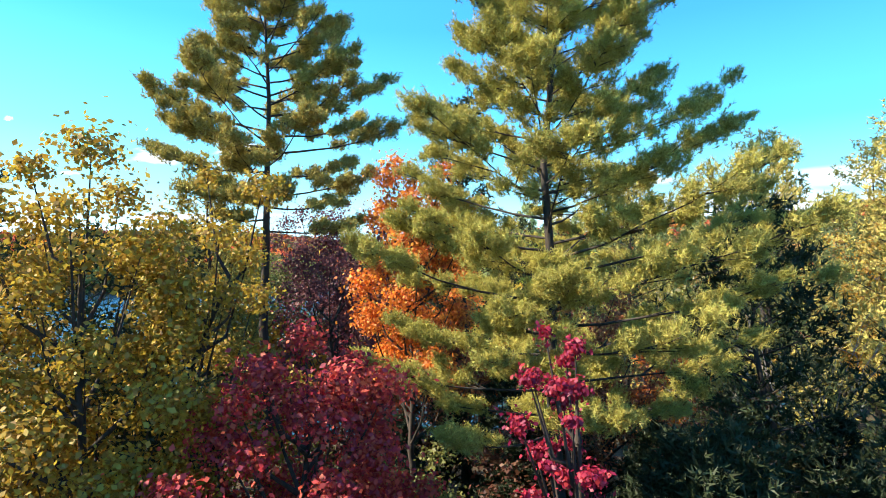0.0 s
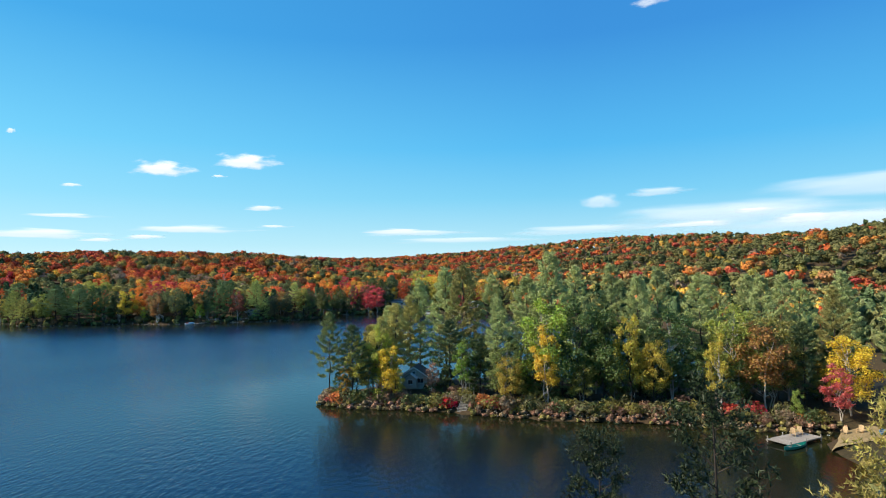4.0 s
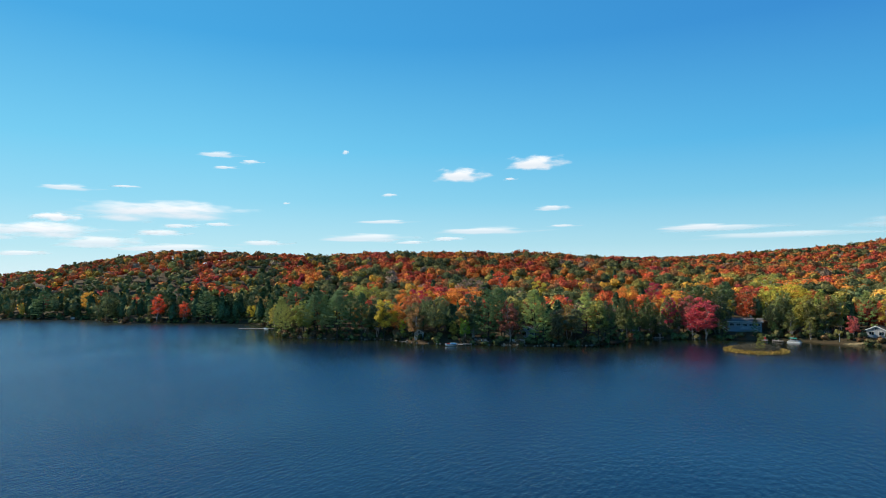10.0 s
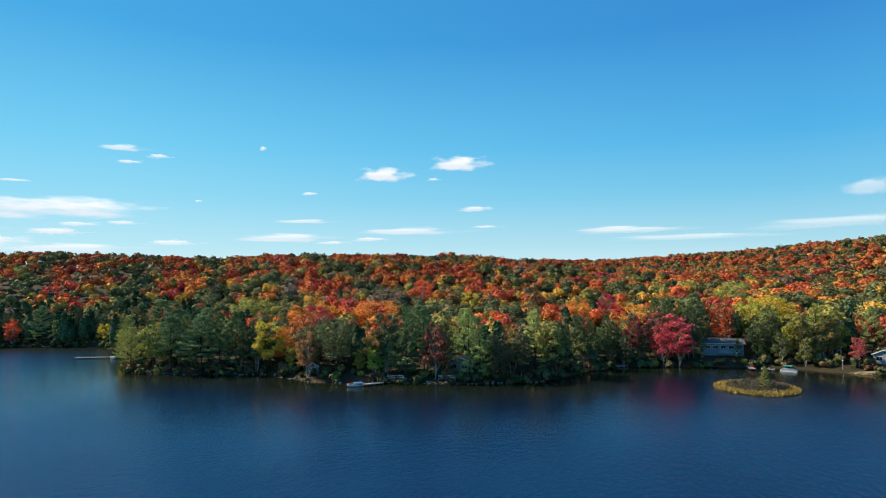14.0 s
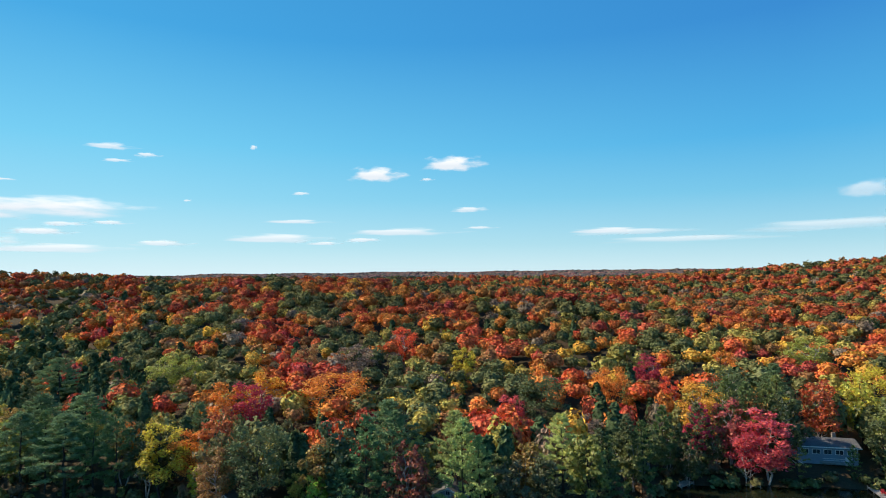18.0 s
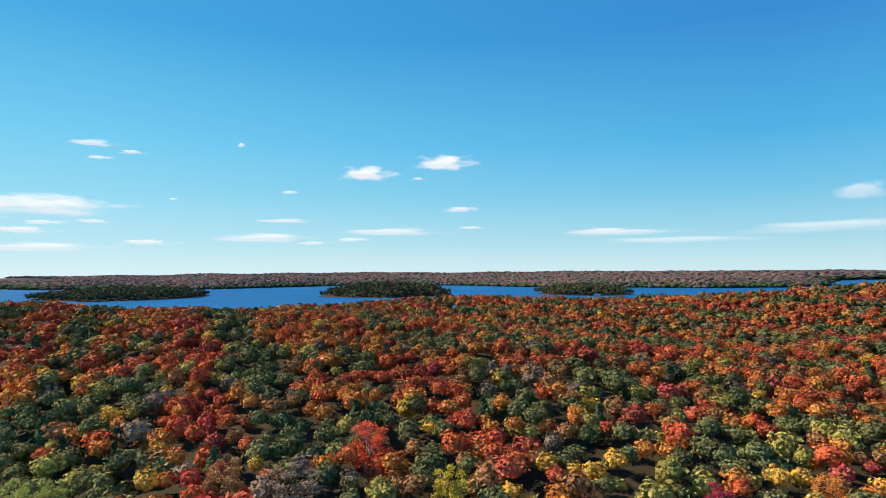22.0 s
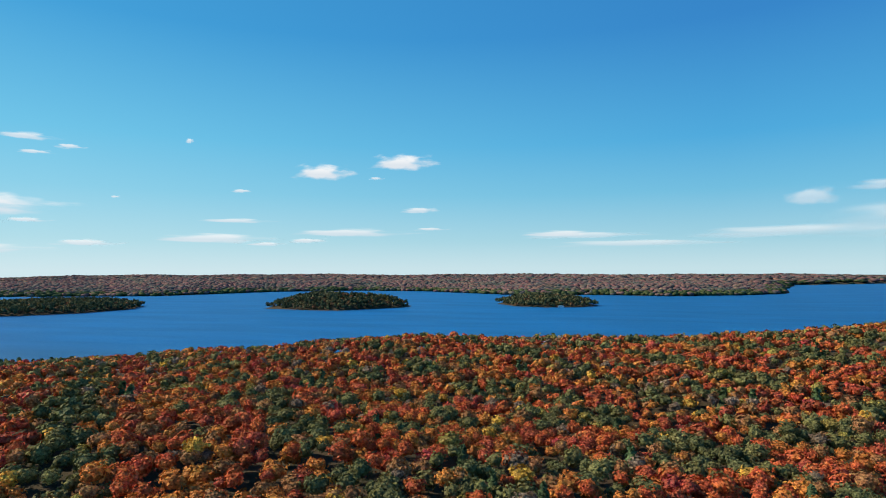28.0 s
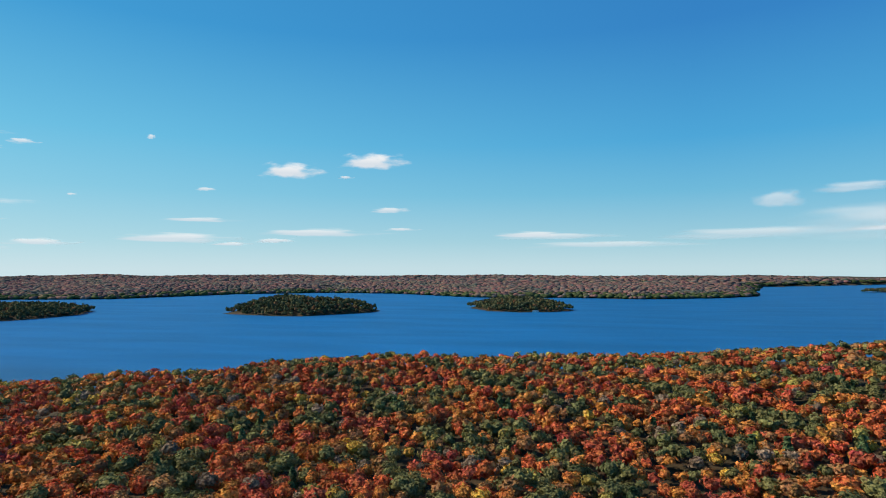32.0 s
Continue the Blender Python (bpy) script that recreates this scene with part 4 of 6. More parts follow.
for x, y, h, tint, lab, w in ISLAND_TIP_TREES + ISLAND_BANK_TREES:
    put_broad(x, y, h * 1.12, tuple(min(0.7, v * 1.2) for v in tint), lab, wide=w * 1.12)
# added tall pines beside the start, out of view, placed to shade the undergrowth
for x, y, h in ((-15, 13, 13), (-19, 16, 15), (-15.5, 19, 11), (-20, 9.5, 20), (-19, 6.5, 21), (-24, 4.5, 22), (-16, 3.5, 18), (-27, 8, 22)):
    put_pine(x, y, h, NEEDLE_DARK_SHADED, "dense tall pine added out of view to cast shade", "bank pines", wide=1.2)

# young growth that closes the slope below the pines, shade painted into its tints
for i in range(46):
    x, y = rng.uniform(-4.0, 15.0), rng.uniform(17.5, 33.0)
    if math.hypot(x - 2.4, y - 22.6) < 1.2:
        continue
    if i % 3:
        put_pine(x, y, rng.uniform(3.5, 6.0), (0.02, 0.03, 0.013), "young pine below the taller ones, tinted dark for shade", "young pines", wide=1.5)
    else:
        put_broad(x, y, rng.uniform(3.0, 5.5), [(0.03, 0.045, 0.014), (0.06, 0.055, 0.018), (0.09, 0.035, 0.02)][rng.integers(3)], "young oak below the pines, tinted dark for shade", "young oaks", wide=1.3, name="young_oak")

# ---- undergrowth and trees that fill the near bank and the right-hand shore ----
def clear(x, y):
    return not (-4.5 < x < 6.5 and y < 58) and float(shore_distance(np.array([x]), np.array([y]), BANK)[0]) > 1.5


MIXED = [((0.1, 0.14, 0.06), 1), ((0.13, 0.14, 0.05), 1), (OLIVE, 0), (RUST, 0), (GOLD, 0), (YELLOW, 0), (GREEN, 0), ((0.4, 0.07, 0.06), 0), (ORANGE, 0)]
placed = 0
while placed < 100:
    if placed < 34:
        x, y, hh = rng.uniform(-34, 40), rng.uniform(33, 57), rng.uniform(5.5, 8.5)
    elif placed < 74:
        x, y, hh = rng.uniform(20, 100), rng.uniform(44, 118), rng.uniform(9, 17)
    else:
        x, y, hh = rng.uniform(30, 62), rng.uniform(60, 112), rng.uniform(7, 13)
    if not clear(x, y) or (y > 104 and x < 58):
        continue
    tint, needle = MIXED[rng.integers(len(MIXED)) if placed % 2 else rng.integers(3)]
    if needle:
        put_pine(x, y, hh * 1.15, tint, "bushy pine on the wooded lake bank", "bank pines", wide=1.15, far=placed >= 34)
    else:
        put_broad(x, y, hh, tint, "autumn tree on the wooded lake bank", "bank trees", wide=1.15, name="oak_tree", far=placed >= 34)
    placed += 1

for i in range(70):
    x, y, hh = rng.uniform(37, 76), rng.uniform(58, 117), rng.uniform(8, 14)
    if not clear(x, y) or (y > 108 and x < 60):
        continue
    tint, needle = MIXED[rng.integers(3 if i % 3 else len(MIXED))]
    if needle:
        put_pine(x, y, hh * 1.15, tint, "bushy pine on the wooded lake bank", "bank pines", wide=1.25, far=True)
    else:
        put_broad(x, y, hh, tint, "autumn tree on the wooded lake bank", "bank trees", wide=1.25, name="oak_tree", far=True)

SHRUBS = []
for k in range(4):
    r = np.random.default_rng(80 + k)
    n = 480
    d = unit(r.normal(0, 1, (n, 3)) + [0, 0, 0.5])
    c = d * r.uniform(0.5, 1.0, (n, 1)) * [0.9, 0.9, 0.6] + [0, 0, 0.55]
    c += 0.18 * np.sin(c[:, [1, 2, 0]] * 7 + k)
    v, f = leaves(c, d, 0.15, r)
    stems = [tube(np.array([(0, 0, -0.2), q * 0.5, q]), [0.03, 0.02, 0.006], 3) for q in c[r.integers(0, n, 12)]]
    s = joined(stems)
    SHRUBS.append((mesh_np("stem", s[0], [s[1]], [M_TWIG]), mesh_np("foliage", v, [f], [M_LEAF])))


def put_shrub(x, y, s, tint, label, group):
    k = int(rng.integers(4))
    root = tagged(new("shrub"), label, "shrub", group)
    for nm, me in zip(("stem", "foliage"), SHRUBS[k]):
        o = new(nm, me)
        o.parent = root
        o.color = (*tint, 1)
    root.matrix_world = at(x, y, rng.uniform(0, 6.28), s, s * rng.uniform(0.7, 1.1), 0.05)


ISLAND_EDGE = [(-22, 149), (-22.5, 144), (-18, 140.8), (-9, 139.2), (2, 135.8), (16, 130.3), (32, 127.8), (45, 122.8), (55, 121)]
SHRUB_TINTS = [((0.3, 0.17, 0.11), "rusty brown shrub on the island bank"), ((0.26, 0.19, 0.12), "brown half-bare shrub on the island bank"), ((0.18, 0.17, 0.07), "olive shrub on the island bank"), ((0.25, 0.22, 0.06), "yellow-green shrub on the island bank"), ((0.09, 0.12, 0.04), "green shrub on the island bank")]
for (ax, ay), (bx, by) in zip(ISLAND_EDGE, ISLAND_EDGE[1:]):
    m = int(math.hypot(bx - ax, by - ay) / 0.85)
    for i in range(m):
        q = (i + rng.uniform(0, 1)) / m
        off = abs(rng.normal(0, 1.5)) + 0.1
        x, y = ax + (bx - ax) * q, ay + (by - ay) * q + off
        if 1.2 < x < 3.8:
            continue
        tint, lab = SHRUB_TINTS[rng.integers(5)]
        put_shrub(x, y, rng.uniform(0.9, 2.1), tint, lab, "bank shrubs")
for x, y, s, tint, lab in ((-0.2, 136.8, 1.6, (0.55, 0.02, 0.04), "crimson bush beside the timber steps"), (0.9, 136.6, 1.2, (0.5, 0.02, 0.05), "crimson bush beside the timber steps"), (-19.5, 142, 1.9, (0.6, 0.22, 0.07), "orange bush at the island tip"), (-20.7, 142.8, 1.5, (0.45, 0.09, 0.08), "pinkish red bush at the island tip"),
                           (-13, 141.5, 1.7, (0.35, 0.06, 0.05), "red bush on the island bank"), (6, 135.5, 1.7, (0.45, 0.16, 0.05), "orange bush above the steps"), (8, 134.6, 1.9, (0.4, 0.07, 0.06), "red bush above the steps"), (46, 125.5, 2.3, (0.45, 0.05, 0.05), "scarlet bush on the bank"),
                           (43, 126, 2.0, (0.5, 0.06, 0.05), "scarlet bush on the bank"), (12, 133, 1.6, (0.3, 0.25, 0.05), "yellow-green bush on the bank"), (-11.5, 140.8, 2.0, (0.25, 0.27, 0.05), "yellow-green bush on the bank"), (52.5, 122.8, 1.4, (0.5, 0.2, 0.05), "orange bush by the beach")):
    put_shrub(x, y, s, tint, lab, "bright bushes")
# ferns and fallen leaves give the island floor its cover
for i in range(110):
    x, y = rng.uniform(-18, 62), rng.uniform(126, 152)
    if float(shore_distance(np.array([x]), np.array([y]), BANK)[0]) > 3 and not (-11 < x < -1 and 143 < y < 151):
        tint, lab = SHRUB_TINTS[rng.integers(5)]
        put_shrub(x, y, rng.uniform(1.0, 2.4), tint, "low undergrowth below the island pines", "undergrowth")

# stones along the water line
sv, sf, o = [], [], 0
st = np.array([(x, y, z) for x in (-1, 1) for y in (-1, 1) for z in (-1, 1)], float)
stq = np.array([(0, 1, 3, 2), (4, 6, 7, 5), (0, 4, 5, 1), (2, 3, 7, 6), (0, 2, 6, 4), (1, 5, 7, 3)])
for edge, count, size in ((ISLAND_EDGE, 420, 0.12), ([(-226, 341), (-199, 317), (-181, 318.5), (-154, 325.5), (-135, 318.6), (-113, 323.6), (-90, 328.6), (-74, 337)], 150, 0.24)):
    pts = np.array(edge, float)
    for i in range(count):
        k = rng.integers(len(pts) - 1)
        p = pts[k] + (pts[k + 1] - pts[k]) * rng.uniform() + rng.normal(0, 0.35, 2)
        s = size * rng.uniform(0.5, 1.6, 3) * [1.2, 1.2, 0.7]
        v = st * s * rng.uniform(0.55, 1.0, (8, 3))
        a = rng.uniform(0, 6.28)
        v = np.stack([v[:, 0] * math.cos(a) - v[:, 1] * math.sin(a), v[:, 0] * math.sin(a) + v[:, 1] * math.cos(a), v[:, 2]], 1)
        sv.append(v + [p[0], p[1], max(0.02, ground_z(*p)) + 0.05])
        sf.append(stq + o)
        o += 8
tagged(new("shore_stones", mesh_np("shore_stones", np.concatenate(sv), [np.concatenate(sf)], [M_STONE])), "grey stones lining the water's edge", "stones", kind="stuff")


# ---- built things ----
def part(name, bm, mat, parent, label=""):
    me = bpy.data.meshes.new(name)
    bm.to_mesh(me)
    bm.free()
    me.materials.append(mat)
    o = new(name, me)
    o.parent = parent
    return tagged(o, label) if label else o


def block(name, parent, size, at_, mat, turn=0.0, tip=0.0, bevel=0.015, label=""):
    """A bevelled board, post or box with its centre at at_."""
    bm = bmesh.new()
    bmesh.ops.create_cube(bm, size=1.0)
    bmesh.ops.scale(bm, vec=size, verts=bm.verts)
    if bevel:
        bmesh.ops.bevel(bm, geom=bm.edges[:], offset=min(bevel, min(size) * 0.3), segments=1, affect="EDGES")
    bmesh.ops.transform(bm, matrix=Matrix.Translation(at_) @ Matrix.Rotation(turn, 4, "Z") @ Matrix.Rotation(tip, 4, "X"), verts=bm.verts)
    return part(name, bm, mat, parent, label)


def prism(name, parent, outline, depth, m, mat, label=""):
    """An outline (x, z) pushed depth along y."""
    bm = bmesh.new()
    a = [bm.verts.new((x, 0, z)) for x, z in outline]
    b = [bm.verts.new((x, depth, z)) for x, z in outline]
    bm.faces.new(a[::-1])
    bm.faces.new(b)
    for i in range(len(a)):
        j = (i + 1) % len(a)
        bm.faces.new((a[i], a[j], b[j], b[i]))
    bmesh.ops.recalc_face_normals(bm, faces=bm.faces[:])
    bmesh.ops.transform(bm, matrix=m, verts=bm.verts)
    return part(name, bm, mat, parent, label)


def thing(name, label, category, m, group=""):
    o = tagged(new(name), label, category, group)
    o.matrix_world = m
    return o


def window(parent, x, y, z, w, h, turn=0.0):
    f = block("window", parent, (w + 0.16, 0.1, h + 0.16), (x, y, z), M_WHITE, turn)
    c, s = math.cos(turn), math.sin(turn)
    for k in (-1, 1):
        g = block("pane", f, (w / 2 - 0.05, 0.04, h), (x + k * w / 4 * c + s * 0.045, y + k * w / 4 * s - c * 0.045, z), M_GLASS, turn, bevel=0)
    return f


def house(label, m, w, d, wall_h, roof_h, wall, porch=False, group="cottages"):
    """A gabled cottage: its front looks along -y."""
    h = thing("cottage", label, "house", m, group)
    prism("wall", h, [(-w / 2, -0.8), (w / 2, -0.8), (w / 2, wall_h), (0, wall_h + roof_h), (-w / 2, wall_h)], d, Matrix.Identity(4), wall)
    ang = math.atan2(roof_h, w / 2)
    ln = math.hypot(roof_h, w / 2) + 0.45
    for k in (-1, 1):
        bm = bmesh.new()
        bmesh.ops.create_cube(bm, size=1.0)
        bmesh.ops.scale(bm, vec=(ln, d + 0.9, 0.14), verts=bm.verts)
        bmesh.ops.transform(bm, matrix=Matrix.Translation((k * (w / 4 + 0.12), d / 2, wall_h + roof_h / 2 + 0.0)) @ Matrix.Rotation(k * ang, 4, "Y"), verts=bm.verts)
        part("roof", bm, M_ROOF, h)
        bm = bmesh.new()
        bmesh.ops.create_cube(bm, size=1.0)
        bmesh.ops.scale(bm, vec=(ln, 0.06, 0.24), verts=bm.verts)
        bmesh.ops.transform(bm, matrix=Matrix.Translation((k * (w / 4 + 0.12), -0.47, wall_h + roof_h / 2 - 0.02)) @ Matrix.Rotation(k * ang, 4, "Y"), verts=bm.verts)
        part("barge_board", bm, M_WHITE, h, "white barge board")
    for k in range(max(2, int(w / 2.2))):
        n = max(2, int(w / 2.2))
        window(h, -w / 2 + (k + 0.5) * w / n, -0.04, wall_h * 0.55, w / n * 0.5, 1.1)
    window(h, 0, -0.04, wall_h + roof_h * 0.35, 0.8, 0.7)
    if porch:
        prism("porch_gable", h, [(-1.5, 0), (1.5, 0), (1.5, wall_h * 0.82), (0, wall_h * 0.82 + 1.1), (-1.5, wall_h * 0.82)], 1.6, Matrix.Translation((-0.6, -1.6, 0)), wall)
        for k in (-1, 1):
            bm = bmesh.new()
            bmesh.ops.create_cube(bm, size=1.0)
            bmesh.ops.scale(bm, vec=(2.1, 1.9, 0.12), verts=bm.verts)
            bmesh.ops.transform(bm, matrix=Matrix.Translation((-0.6 + k * 0.8, -0.95, wall_h * 0.82 + 0.62)) @ Matrix.Rotation(k * math.atan2(1.1, 1.5), 4, "Y"), verts=bm.verts)
            part("porch_roof", bm, M_WHITE if k > 0 else M_ROOF, h)
        window(h, -0.6, -1.64, wall_h * 0.5, 1.2, 1.1)
    return h


house("small taupe cottage with white trim among island pines", Matrix.Translation((-6.0, 146.0, ground_z(-6.0, 146.0) + 0.5)) @ Matrix.Rotation(-0.15, 4, "Z") @ Matrix.Diagonal((0.74, 0.74, 0.74, 1)), 6.4, 6.0, 2.7, 2.0, M_TAUPE, True)
lh = thing("lake_house", "long pale blue-grey lake house with a dark low roof", "house", Matrix.Translation((-25.5, 385.5, ground_z(-25.5, 385.5) + 0.3)) @ Matrix.Rotation(0.1, 4, "Z"))
block("wall", lh, (12.0, 6.5, 4.4), (0, 3.2, 1.4), M_PALEBLUE, bevel=0.03)
for k in (-1, 1):
    block("roof", lh, (13.2, 4.1, 0.16), (0, 3.2 + k * 1.85, 4.2), M_ROOF, 0, -k * 0.32)
    prism("gable", lh, [(-3.2, 0), (3.2, 0), (0, 1.05)], 0.12, Matrix.Translation((k * 5.94, 3.2, 3.6)) @ Matrix.Rotation(radians(90), 4, "Z"), M_PALEBLUE)
block("fascia", lh, (13.2, 0.06, 0.22), (0, -0.68, 3.58), M_WHITE)
for k in range(5):
    window(lh, -4.6 + 2.3 * k, -0.08, 2.45, 1.5, 0.9)
block("door", lh, (0.95, 0.08, 2.1), (3.9, -0.06, 0.4), M_WHITE)
for zz in (1.0, 1.4):
    block("rail", lh, (6.0, 0.06, 0.08), (1.5, -1.5, zz), M_WHITE)
block("deck", lh, (6.2, 1.5, 0.12), (1.5, -0.8, 0.4), M_PLANK)
block("chimney", lh, (0.7, 0.7, 1.6), (2.6, 4.0, 5.0), M_STONE)
house("small white boathouse half hidden by trees", Matrix.Translation((-137.5, 323.5, ground_z(-137.5, 323.5) + 0.15)) @ Matrix.Rotation(0.4, 4, "Z"), 3.0, 3.5, 2.2, 1.0, M_PALEBLUE)
house("dark cottage in the shade of the shore trees", Matrix.Translation((-97.5, 335.5, ground_z(-97.5, 335.5) + 0.15)) @ Matrix.Rotation(0.1, 4, "Z"), 6.0, 5.0, 2.6, 1.4, M_GREYWALL)
house("grey cottage in the shade behind the inlet", Matrix.Translation((-66.0, 368.0, ground_z(-66.0, 368.0) + 0.15)) @ Matrix.Rotation(0.3, 4, "Z"), 7.0, 5.0, 2.6, 1.4, M_GREYWALL)
house("white boathouse on the wooded point of the second lake", Matrix.Translation((-190.0, 1803.0, ground_z(-190.0, 1803.0) + 0.15)) @ Matrix.Rotation(0.1, 4, "Z"), 15.0, 8.0, 4.0, 2.5, M_WHITE)
house("brown cottage on the far inlet", Matrix.Translation((16.0, 379.0, ground_z(16.0, 379.0) + 0.15)) @ Matrix.Rotation(-0.4, 4, "Z"), 6.0, 5.0, 2.6, 1.4, M_GREYWALL)

# timber steps from the lake to the island path
steps_ = thing("timber_steps", "weathered timber steps from the lake up the bank", "steps", Matrix.Translation((2.4, 135.0, 0.1)) @ Matrix.Rotation(-0.35, 4, "Z") @ Matrix.Diagonal((0.78, 0.8, 0.8, 1)))
for i in range(11):
    block("tread", steps_, (1.9, 0.36, 0.07), (0, 0.33 * i, 0.08 + 0.24 * i), M_PLANK)
    block("riser", steps_, (1.9, 0.05, 0.2), (0, 0.17 + 0.33 * i, -0.05 + 0.24 * i), M_PLANK)
for k in (-1, 1):
    block("stringer", steps_, (0.08, 4.4, 0.3), (k * 0.98, 1.7, 1.2), M_PLANK, 0, math.atan2(0.24, 0.33))
shed = thing("shed", "small grey timber shed on the island path", "shed", Matrix.Translation((3.2, 141.5, ground_z(3.2, 141.5) - 0.05)) @ Matrix.Diagonal((0.7, 0.7, 0.7, 1)))
block("wall", shed, (1.5, 1.3, 1.7), (0, 0, 0.85), M_GREYWALL)
block("roof", shed, (1.8, 1.6, 0.1), (0, 0, 1.76), M_ROOF)
block("door", shed, (0.7, 0.05, 1.4), (0, -0.67, 0.75), M_PLANK)


def dock(label, m, length, width, posts=True, group="docks"):
    """A plank dock that runs along +y from its lake end."""
    d = thing("dock", label, "dock", m, group)
    n = max(4, int(length / 0.32))
    for i in range(n):
        block("plank", d, (width, length / n - 0.03, 0.05), (0, (i + 0.5) * length / n, 0.45), M_PLANK, rng.normal(0, 0.004), bevel=0)
    for k in (-1, 1):
        block("beam", d, (0.1, length, 0.14), (k * (width / 2 - 0.1), length / 2, 0.35), M_PLANK)
        if posts:
            for q in (0.06, 0.5, 0.94):
                block("post", d, (0.13, 0.13, 2.2), (k * (width / 2 + 0.02), length * q, -0.25), M_PLANK)
    return d


def deck_chair(label, m, mat):
    c = thing("deck_chair", label, "chair", m, "deck chairs")
    for k in range(4):
        block("seat_slat", c, (0.55, 0.11, 0.03), (0, -0.2 + 0.13 * k, 0.36 - 0.03 * k), mat, bevel=0)
    for k in range(5):
        block("back_slat", c, (0.1, 0.03, 0.85 - 0.06 * abs(k - 2)), (-0.24 + 0.12 * k, 0.42, 0.66), mat, 0, -0.4, bevel=0)
    for k in (-1, 1):
        block("arm", c, (0.13, 0.7, 0.03), (k * 0.36, 0.02, 0.56), mat, bevel=0)
        block("leg", c, (0.05, 0.1, 0.56), (k * 0.33, -0.26, 0.28), mat, bevel=0)
        block("leg", c, (0.05, 0.85, 0.09), (k * 0.29, 0.1, 0.24), mat, 0, -0.35, bevel=0)
    return c


def hull(name, label, category, m, length, width, depth, mat, group="boats"):
    """An open boat with a pointed bow: outer skin, rim and seats."""
    b = thing(name, label, category, m, group)
    bm = bmesh.new()
    rings = []
    for i in range(9):
        u = i / 8
        w = width / 2 * max(0.04, 1 - abs(2 * u - 1) ** 2.6)
        y = (u - 0.5) * length
        lift = depth * 0.35 * abs(2 * u - 1) ** 3
        rings.append([bm.verts.new((x * w, y, z * depth + lift)) for x, z in ((-1, 1), (-0.85, 0.3), (-0.3, 0.02), (0.3, 0.02), (0.85, 0.3), (1, 1), (0.86, 1.0), (0.65, 0.35), (-0.65, 0.35), (-0.86, 1.0))])
    for p, q in zip(rings, rings[1:]):
        for i in range(10):
            j = (i + 1) % 10
            bm.faces.new((p[i], p[j], q[j], q[i]))
    bm.faces.new(rings[0][::-1])
    bm.faces.new(rings[-1])
    bmesh.ops.recalc_face_normals(bm, faces=bm.faces[:])
    part("hull", bm, mat, b)
    for q in (-0.2, 0.18):
        block("thwart", b, (width * 0.72, 0.22, 0.04), (0, q * length, depth * 0.8), M_PLANK)
    return b


Z = Matrix.Rotation
dock("grey plank swimming dock at the sandy beach", Matrix.Translation((43.6, 114.6, 0)) @ Z(radians(-62), 4, "Z"), 7.5, 3.2)
for k, (x, y) in enumerate(((47.2, 117.2), (48.6, 118.0))):
    deck_chair("pale wooden deck chair facing the lake", Matrix.Translation((x, y, 0.48)) @ Z(radians(-30), 4, "Z"), M_PINEWOOD)
for x, y in ((54.5, 117.6), (56.0, 116.6)):
    deck_chair("pale wooden deck chair on the sand", Matrix.Translation((x, y, ground_z(x, y))) @ Z(radians(-50), 4, "Z"), M_PINEWOOD)
hull("canoe", "turquoise canoe moored along the dock", "boat", Matrix.Translation((45.2, 113.2, -0.08)) @ Z(radians(-62), 4, "Z"), 4.6, 0.95, 0.5, M_GREEN)
hull("rowing_boat", "white rowing boat drawn up on the beach", "boat", Matrix.Translation((52.0, 118.8, ground_z(52, 118.8))) @ Z(radians(-80), 4, "Z"), 2.8, 1.1, 0.45, M_WHITE)
hull("kayak", "blue kayak on the beach", "boat", Matrix.Translation((57.5, 114.5, ground_z(57.5, 114.5))) @ Z(radians(-40), 4, "Z"), 3.2, 0.7, 0.35, M_BLUE)
dock("long pale dock at the shaded point", Matrix.Translation((-246.0, 336.0, 0)) @ Z(radians(-68), 4, "Z"), 18.0, 1.6)
hull("rowing_boat", "white boat moored behind the long dock", "boat", Matrix.Translation((-232.0, 340.0, 0.0)) @ Z(1.2, 4, "Z"), 4.5, 1.6, 0.7, M_WHITE)
dock("slanting plank dock with a moored boat", Matrix.Translation((-118.2, 317.6, 0.1)) @ Z(radians(-42), 4, "Z"), 5.5, 1.7)


